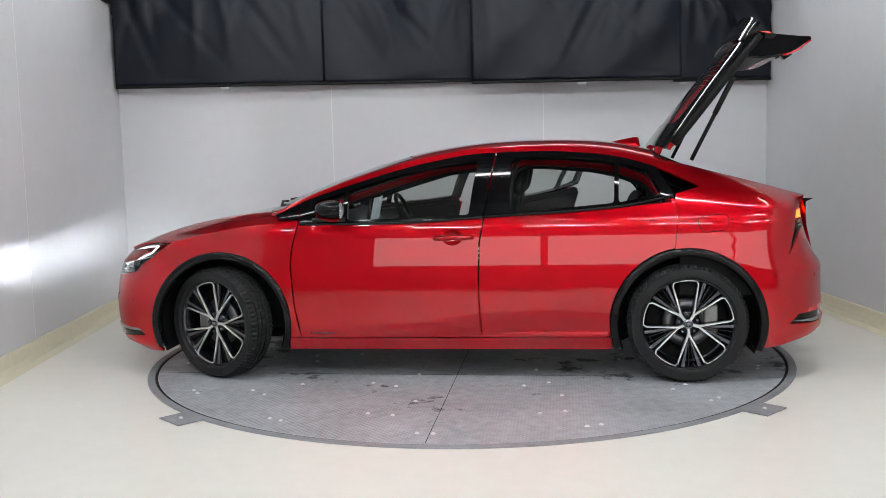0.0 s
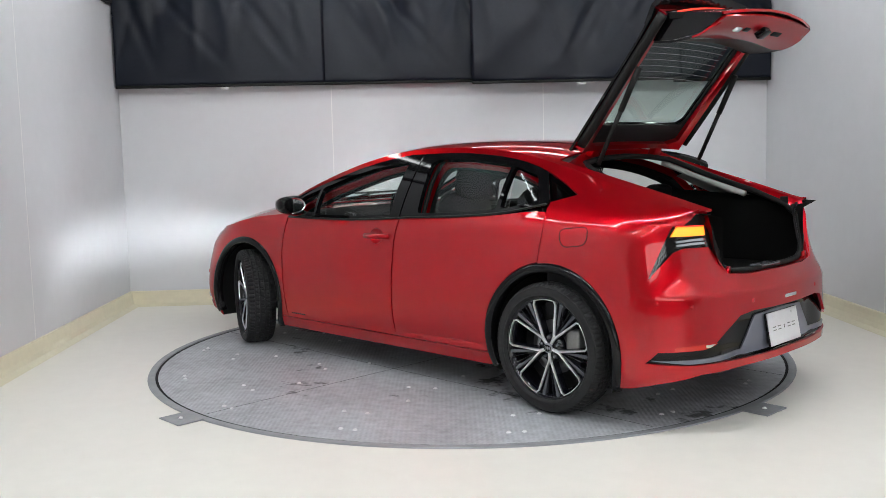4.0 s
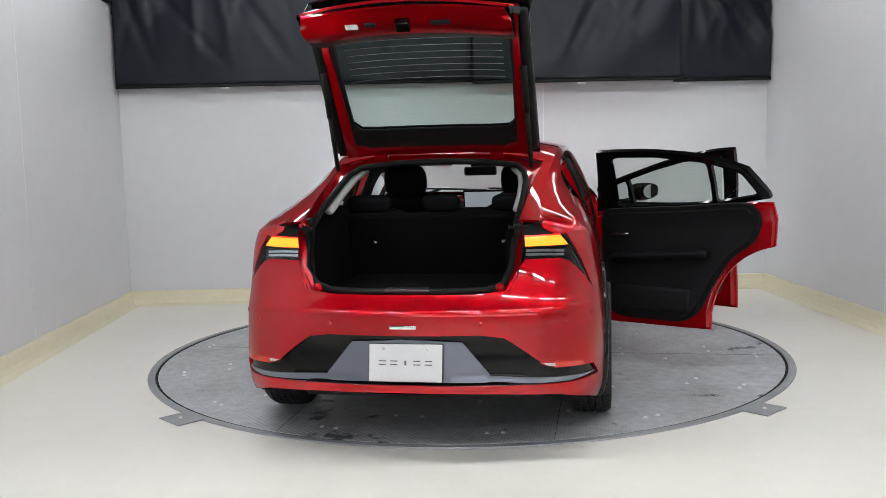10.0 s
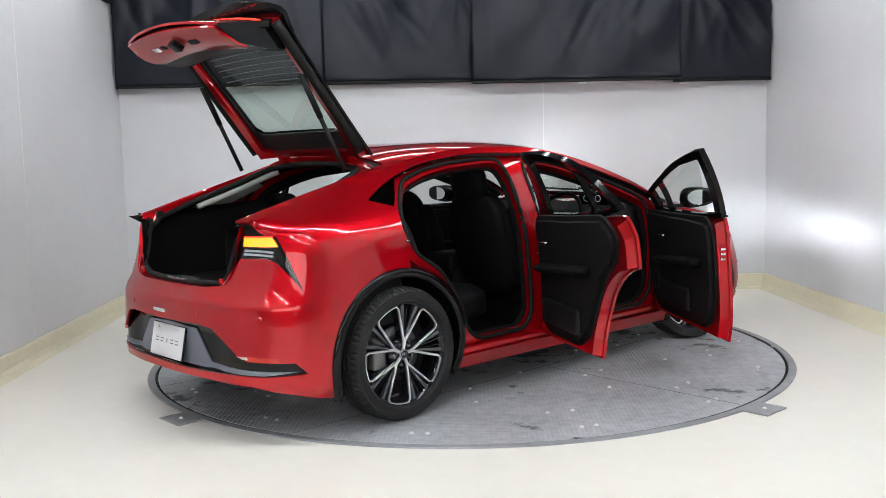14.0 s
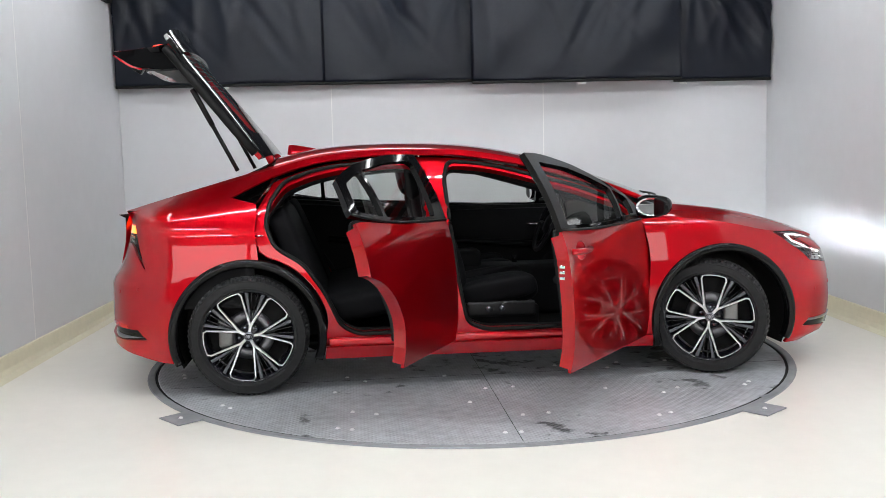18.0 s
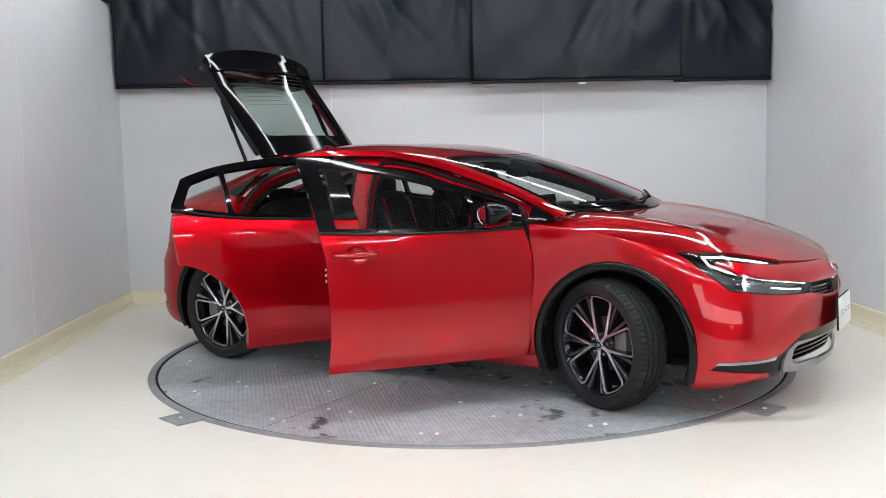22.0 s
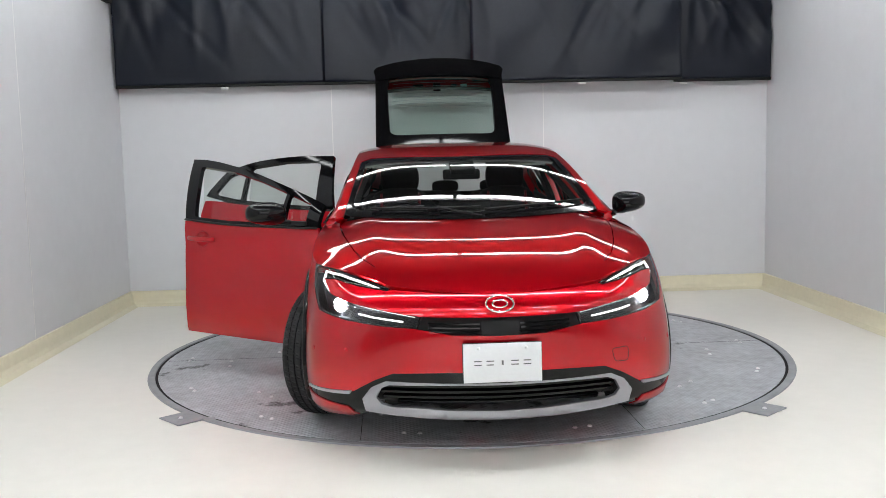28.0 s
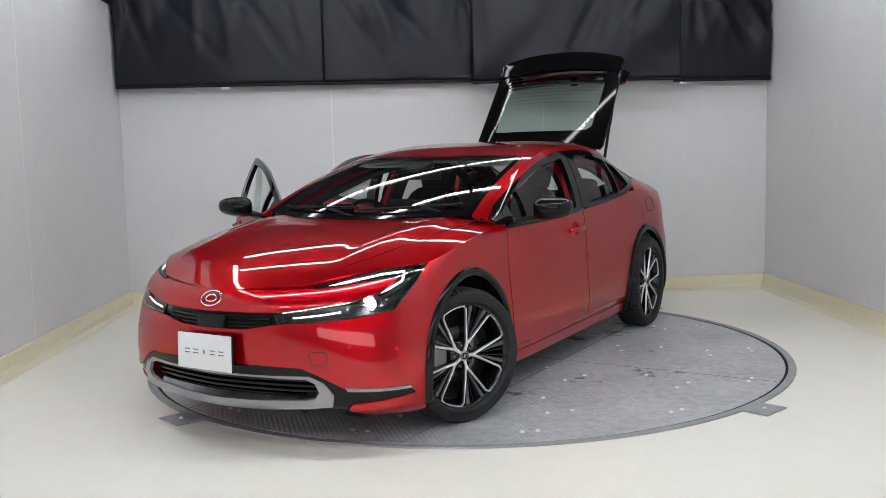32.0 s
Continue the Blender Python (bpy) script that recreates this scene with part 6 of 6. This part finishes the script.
for sd in (1, -1):
    build_wheel((-1.375, sd * 0.798, 0.338), sd, 0, 184 if sd > 0 else 97.5)
    # the front wheels are turned to the right about their kingpins
    st = -23.5
    e = 0.095
    kx, ky = 1.375, sd * 0.70
    off = Matrix.Rotation(radians(st), 3, "Z") @ Vector((0, sd * e, 0))
    build_wheel((kx + off.x, ky + off.y, 0.338), sd, st, 195 if sd > 0 else -78)

# parking sensors let into the bumpers
for s0 in (sr(0.70, 0.60), sr(0.34, 0.60), sx(-1.98, 0.62), sf(0.66, 0.50), sx(1.98, 0.48)):
    for sd in (1, -1):
        q, qa, qb = shell(*s0), shell(s0[0] + 0.01, s0[1]), shell(s0[0], s0[1] + 0.01)
        nrm = (qa - q).cross(qb - q).normalized()
        if nrm.x * q.x < 0:
            nrm = -nrm
        q, nrm = mirrored(q, sd), mirrored(nrm, sd)
        rt = nrm.to_track_quat("Z", "Y").to_matrix().to_4x4()
        bm = bmesh.new()
        lathe_bm(bm, [(0.0001, 0.0022), (0.0085, 0.0020), (0.0095, 0.0006), (0.0102, 0.0006), (0.0112, 0.0025), (0.0118, 0.0)], Matrix.Translation(q) @ rt, 16)
        part("parking_sensor", bm, M_PAINT, car, "round red parking sensor")

# ---- cabin ----
bm = bmesh.new()
box_bm(bm, (-1.72, -0.50, 0.185), (1.95, 0.50, 0.235), 0.02)
box_bm(bm, (-0.93, -0.80, 0.185), (0.93, 0.80, 0.235), 0.02)
part("floor_pan", bm, M_SEAL, car, "black underbody")
bm = bmesh.new()
box_bm(bm, (-0.90, -0.72, 0.236), (0.95, 0.72, 0.262), 0.01)
part("carpet", bm, M_CARPET, car, "black cabin carpet")
bm = bmesh.new()
box_bm(bm, (0.93, -0.74, 0.24), (0.99, 0.74, 0.93), 0.02)
part("bulkhead", bm, M_INTERIOR, car)
bm = bmesh.new()
box_bm(bm, (1.0, -0.52, 0.24), (1.95, 0.52, 0.70), 0.05)
part("engine_block", bm, M_SEAL, car, "dark engine bay filler")
bm = bmesh.new()
box_bm(bm, (-2.12, -0.50, 0.24), (-1.80, 0.50, 0.62), 0.03)
box_bm(bm, (-1.82, -0.50, 0.24), (-0.95, 0.50, 0.52), 0.03)
part("rear_floor", bm, M_SEAL, car)

head_out = [(x, rail_y(x) - 0.06) for x in np.linspace(0.27, -1.24, 20)] + [(-1.25, 0.0), (0.33, 0.0), (0.30, 0.3)]
sheet_part("headliner", M_HEADLINER, car, [(head_out, [], roof_p)], "pale grey headliner", sides=(1, -1), thick=0.012, lift=-0.035, step=0.08)
for sd in (1, -1):
    pil = [(-1.24, 1.21), (-1.33, 1.235)] + [(x, rail_z(x) - 0.02) for x in np.linspace(-1.4, -1.95, 8)] + [(-1.95, 1.03), (-1.7, 1.06), (-1.5, 1.085)]
    sheet_part("rear_pillar_lining", M_HEADLINER, car, [(pil, [], side_p)], "pale grey rear pillar lining", sides=(sd,), thick=0.01, lift=-0.062, step=0.06)

# dashboard: a lofted pad with a lower half, screens and a round wheel
bm = bmesh.new()
sec = [(1.12, 0.955), (0.95, 0.965), (0.80, 0.955), (0.66, 0.93), (0.60, 0.90), (0.59, 0.86), (0.63, 0.82), (0.66, 0.70), (0.72, 0.58), (0.90, 0.50), (1.0, 0.60)]
rows = []
for k in range(15):
    y = -0.69 + 1.38 * k / 14
    bow = 0.10 * (y / 0.69) ** 2
    rows.append([bm.verts.new((x + (bow if x < 0.8 else 0.0) - (0.12 * (y / 0.69) ** 2 if x > 0.9 else 0), y, z)) for x, z in sec])
for p, q in zip(rows, rows[1:]):
    for i in range(len(sec)):
        j = (i + 1) % len(sec)
        bm.faces.new((p[i], p[j], q[j], q[i]))
bm.faces.new(rows[0])
bm.faces.new(rows[-1][::-1])
bmesh.ops.recalc_face_normals(bm, faces=bm.faces[:])
part("dashboard", bm, M_INTERIOR, car, "black moulded dashboard")
bm = bmesh.new()
box_bm(bm, (0.60, -0.63, 0.795), (0.70, 0.63, 0.815), 0.006)
part("dash_strip", bm, M_GUNMETAL, car, "thin grey dashboard strip")
bm = bmesh.new()
box_bm(bm, (-0.012, -0.155, -0.09), (0.012, 0.155, 0.09), 0.008, Matrix.Translation((0.60, 0.0, 0.975)) @ Matrix.Rotation(radians(-12), 4, "Y"))
scr = part("centre_screen", bm, M_BLACK_GLOSS, car, "black centre touchscreen")
bm = bmesh.new()
box_bm(bm, (-0.016, -0.143, -0.078), (-0.0125, 0.143, 0.078), 0.0, Matrix.Translation((0.60, 0.0, 0.975)) @ Matrix.Rotation(radians(-12), 4, "Y"))
part("display", bm, M_SCREEN, scr, "pale lit display")
bm = bmesh.new()
box_bm(bm, (-0.06, -0.12, -0.045), (0.05, 0.12, 0.045), 0.014, Matrix.Translation((0.86, -0.37, 1.0)))
ins = part("instrument_pod", bm, M_BLACK_GLOSS, car, "black instrument pod")
for dy in (-0.05, 0.05):
    bm = bmesh.new()
    tube_bm(bm, [(0.798, -0.37 + dy + 0.022 * math.cos(a), 1.0 + 0.022 * math.sin(a)) for a in [2 * math.pi * k / 14 for k in range(14)]], 0.002, 5, closed=True)
    part("dial", bm, M_SCREEN, ins)
bm = bmesh.new()
WM = Matrix.Translation((0.44, -0.37, 0.885)) @ Matrix.Rotation(radians(-66), 4, "Y")
tube_bm(bm, [WM @ Vector((0.178 * math.cos(a), 0.182 * math.sin(a), 0)) for a in [2 * math.pi * k / 36 for k in range(36)]], 0.014, 8, closed=True)
for a in (0, 180, 270):
    r = radians(a)
    tube_bm(bm, [WM @ Vector((0.05 * math.sin(r), 0.05 * math.cos(r), -0.02)), WM @ Vector((0.175 * math.sin(r), 0.175 * math.cos(r), 0))], 0.013, 6, flat=0.5)
lathe_bm(bm, [(0.0001, 0.01), (0.05, 0.006), (0.068, -0.012), (0.06, -0.03), (0.03, -0.05), (0.028, -0.28)], WM, 24)
part("steering_wheel", bm, M_SEAT, car, "black steering wheel")
bm = bmesh.new()
box_bm(bm, (-0.30, -0.13, 0.26), (0.66, 0.13, 0.60), 0.04)
box_bm(bm, (-0.32, -0.11, 0.58), (0.06, 0.11, 0.70), 0.03)
con = part("centre_console", bm, M_INTERIOR, car, "black centre console with armrest")
bm = bmesh.new()
tube_bm(bm, [(0.30, 0.03, 0.60), (0.30, 0.03, 0.645)], 0.018, 12)
part("gear_knob", bm, M_BLACK_GLOSS, con)
# mirror and sensor box at the windscreen's head
bm = bmesh.new()
box_bm(bm, (-0.02, -0.115, -0.032), (0.02, 0.115, 0.032), 0.014, Matrix.Translation((0.40, 0.0, 1.205)))
box_bm(bm, (-0.07, -0.075, -0.022), (0.09, 0.075, 0.022), 0.012, Matrix.Translation((0.46, 0.0, 1.250)) @ Matrix.Rotation(radians(18), 4, "Y"))
part("rear_view_mirror", bm, M_BLACK_TRIM, car, "black rear-view mirror and sensor box")
for y in (-0.36, 0.36):
    bm = bmesh.new()
    box_bm(bm, (-0.07, -0.19, -0.008), (0.07, 0.19, 0.008), 0.007, Matrix.Translation((0.20, y, 1.272)) @ Matrix.Rotation(radians(14), 4, "Y"))
    part("sun_visor", bm, M_HEADLINER, car, "pale grey sun visor")


# ---- seats ----
def pad(bm, size, m, power=3.6, seg=20, crease=0.0):
    """A cushion: a rounded block of full size (x, y, z) with a slight central groove."""
    r = bmesh.ops.create_uvsphere(bm, u_segments=seg + 8, v_segments=seg, radius=1.0)
    for v in r["verts"]:
        x, y, z = v.co
        k = 1.0 / max(abs(x) ** power + abs(y) ** power + abs(z) ** power, 1e-9) ** (1 / power)
        x, y, z = x * k, y * k, z * k
        g = 1 - crease * math.exp(-(y / 0.22) ** 2)
        v.co = m @ Vector((x * size[0] / 2, y * size[1] / 2, z * size[2] / 2 * g))


def seat(y):
    root = new("front_seat")
    root.parent = car
    tagged(root, "black leather front seat")
    root.location = (0.0, y, 0.0)
    bm = bmesh.new()
    pad(bm, (0.52, 0.50, 0.17), pose(0.10, 0, 0.475, 0, -8, 0), crease=0.12)
    part("cushion", bm, M_SEAT, root)
    for s in (1, -1):
        bm = bmesh.new()
        pad(bm, (0.46, 0.10, 0.15), pose(0.09, s * 0.225, 0.515, s * -8, -8, 0))
        part("cushion_bolster", bm, M_SEAT, root)
        bm = bmesh.new()
        pad(bm, (0.15, 0.11, 0.50), pose(-0.225, s * 0.21, 0.76, s * 4, -17, s * -12))
        part("back_bolster", bm, M_SEAT, root)
    bm = bmesh.new()
    pad(bm, (0.15, 0.46, 0.66), pose(-0.265, 0, 0.78, 0, -17, 0))
    part("backrest", bm, M_SEAT, root)
    for s in (1, -1):
        bm = bmesh.new()
        run_up = []
        for k in range(11):
            z = -0.26 + 0.54 * k / 10
            x = 0.075 * (1 - 0.565 ** 3.6 - (abs(z) / 0.33) ** 3.6) ** (1 / 3.6)
            run_up.append(pose(-0.265, 0, 0.78, 0, -17, 0) @ Vector((x, s * 0.13, z)))
        tube_bm(bm, run_up, 0.009, 6)
        part("stripe", bm, M_STRIPE, root, "dark red piping")
    bm = bmesh.new()
    pad(bm, (0.11, 0.27, 0.22), pose(-0.405, 0, 1.165, 0, -12, 0), power=3.0)
    part("headrest", bm, M_SEAT, root)
    for s in (0.05, -0.05):
        bm = bmesh.new()
        tube_bm(bm, [(-0.375, s, 1.05), (-0.39, s, 1.10)], 0.006, 8)
        part("headrest_post", bm, M_CHROME, root)
    bm = bmesh.new()
    box_bm(bm, (-0.12, -0.22, 0.262), (0.34, 0.22, 0.41), 0.02)
    part("seat_base", bm, M_INTERIOR, root)
    sd = 1 if y > 0 else -1
    bm = bmesh.new()
    box_bm(bm, (-0.16, -0.012, -0.05), (0.26, 0.02, 0.045), 0.018, pose(0.05, sd * 0.262, 0.40))
    side = part("side_cover", bm, M_BLACK_TRIM, root, "black seat side cover with switches")
    for k in range(2):
        bm = bmesh.new()
        cyl_bm(bm, 0.02, 0.018, 0.02, pose(0.02 + 0.08 * k, sd * 0.285, 0.405, 90), 16)
        part("switch", bm, M_GUNMETAL, root)
    return root


seat(0.37)
seat(-0.37)
root = new("rear_seat")
root.parent = car
tagged(root, "black leather rear bench")
bm = bmesh.new()
pad(bm, (0.52, 1.30, 0.19), pose(-0.74, 0, 0.45, 0, -8, 0), power=7)
part("cushion", bm, M_SEAT, root)
for y, w in ((0.42, 0.50), (-0.25, 0.84)):
    bm = bmesh.new()
    pad(bm, (0.14, w, 0.66), pose(-1.10, y, 0.725, 0, -22, 0), power=7)
    part("backrest", bm, M_SEAT, root)
for y in (0.40, 0.0, -0.40):
    bm = bmesh.new()
    pad(bm, (0.08, 0.25 if y else 0.21, 0.095), pose(-1.225, y, 1.072, 0, -12, 0), power=3.2)
    part("headrest", bm, M_SEAT, root)

# ---- boot ----
bm = bmesh.new()
box_bm(bm, (-2.13, -0.47, 0.60), (-1.22, 0.47, 0.690), 0.01)
part("boot_floor", bm, M_CARPET, car, "black carpeted boot floor")
for sd in (1, -1):
    bm = bmesh.new()
    prev = None
    for x, yo in ((-2.11, 0.43), (-2.0, 0.49), (-1.85, 0.50), (-1.75, 0.47), (-1.45, 0.46), (-1.22, 0.50)):
        col = [bm.verts.new((x, sd * yo, 0.68)), bm.verts.new((x, sd * (yo + 0.01), 0.85)), bm.verts.new((x, sd * (yo + 0.01), 1.0 + 0.06 * (x + 2.1)))]
        col.append(bm.verts.new((x, sd * 0.60, col[2].co.z + 0.03)))
        if prev:
            for k in range(3):
                bm.faces.new((prev[k], prev[k + 1], col[k + 1], col[k]))
        prev = col
    part("boot_lining", bm, M_CARPET, car, "black boot side lining")
    bm = bmesh.new()
    lathe_bm(bm, [(0.0001, 0.018), (0.012, 0.016), (0.017, 0.009), (0.020, 0.0)], Matrix.Translation((-1.312, sd * 0.348, 0.868)) @ Matrix.Rotation(radians(-90), 4, "Y"), 14)
    part("release_knob", bm, M_CHROME, car, "small chrome seat release")
bm = bmesh.new()
box_bm(bm, (-0.03, -0.58, -0.20), (0.03, 0.58, 0.19), 0.02, Matrix.Translation((-1.27, 0, 0.845)) @ Matrix.Rotation(radians(-18), 4, "Y"))
part("seat_back_carpet", bm, M_CARPET, car, "black carpeted seat back")
# black covers along the inside of the windscreen pillars
for sd in (1, -1):
    bm = bmesh.new()
    tube_bm(bm, [(x, sd * (rail_y(x) - 0.042), rail_z(x) - 0.034) for x in np.linspace(0.22, 0.98, 14)], 0.028, 8, flat=0.8)
    part("windscreen_pillar_cover", bm, M_INTERIOR, car, "black windscreen pillar cover")


def motions():
    """The turntable carries the car round, about nine degrees a second."""
    walk(table, [(t, pose(0, 0, 0, 0, 0, a)) for t, a in HEADING])
    walk(car, [(t, pose(AXIS[0], AXIS[1], 0, 0, 0, a) @ pose(CAR_OFFSET[0], CAR_OFFSET[1], 0)) for t, a in HEADING])


motions()
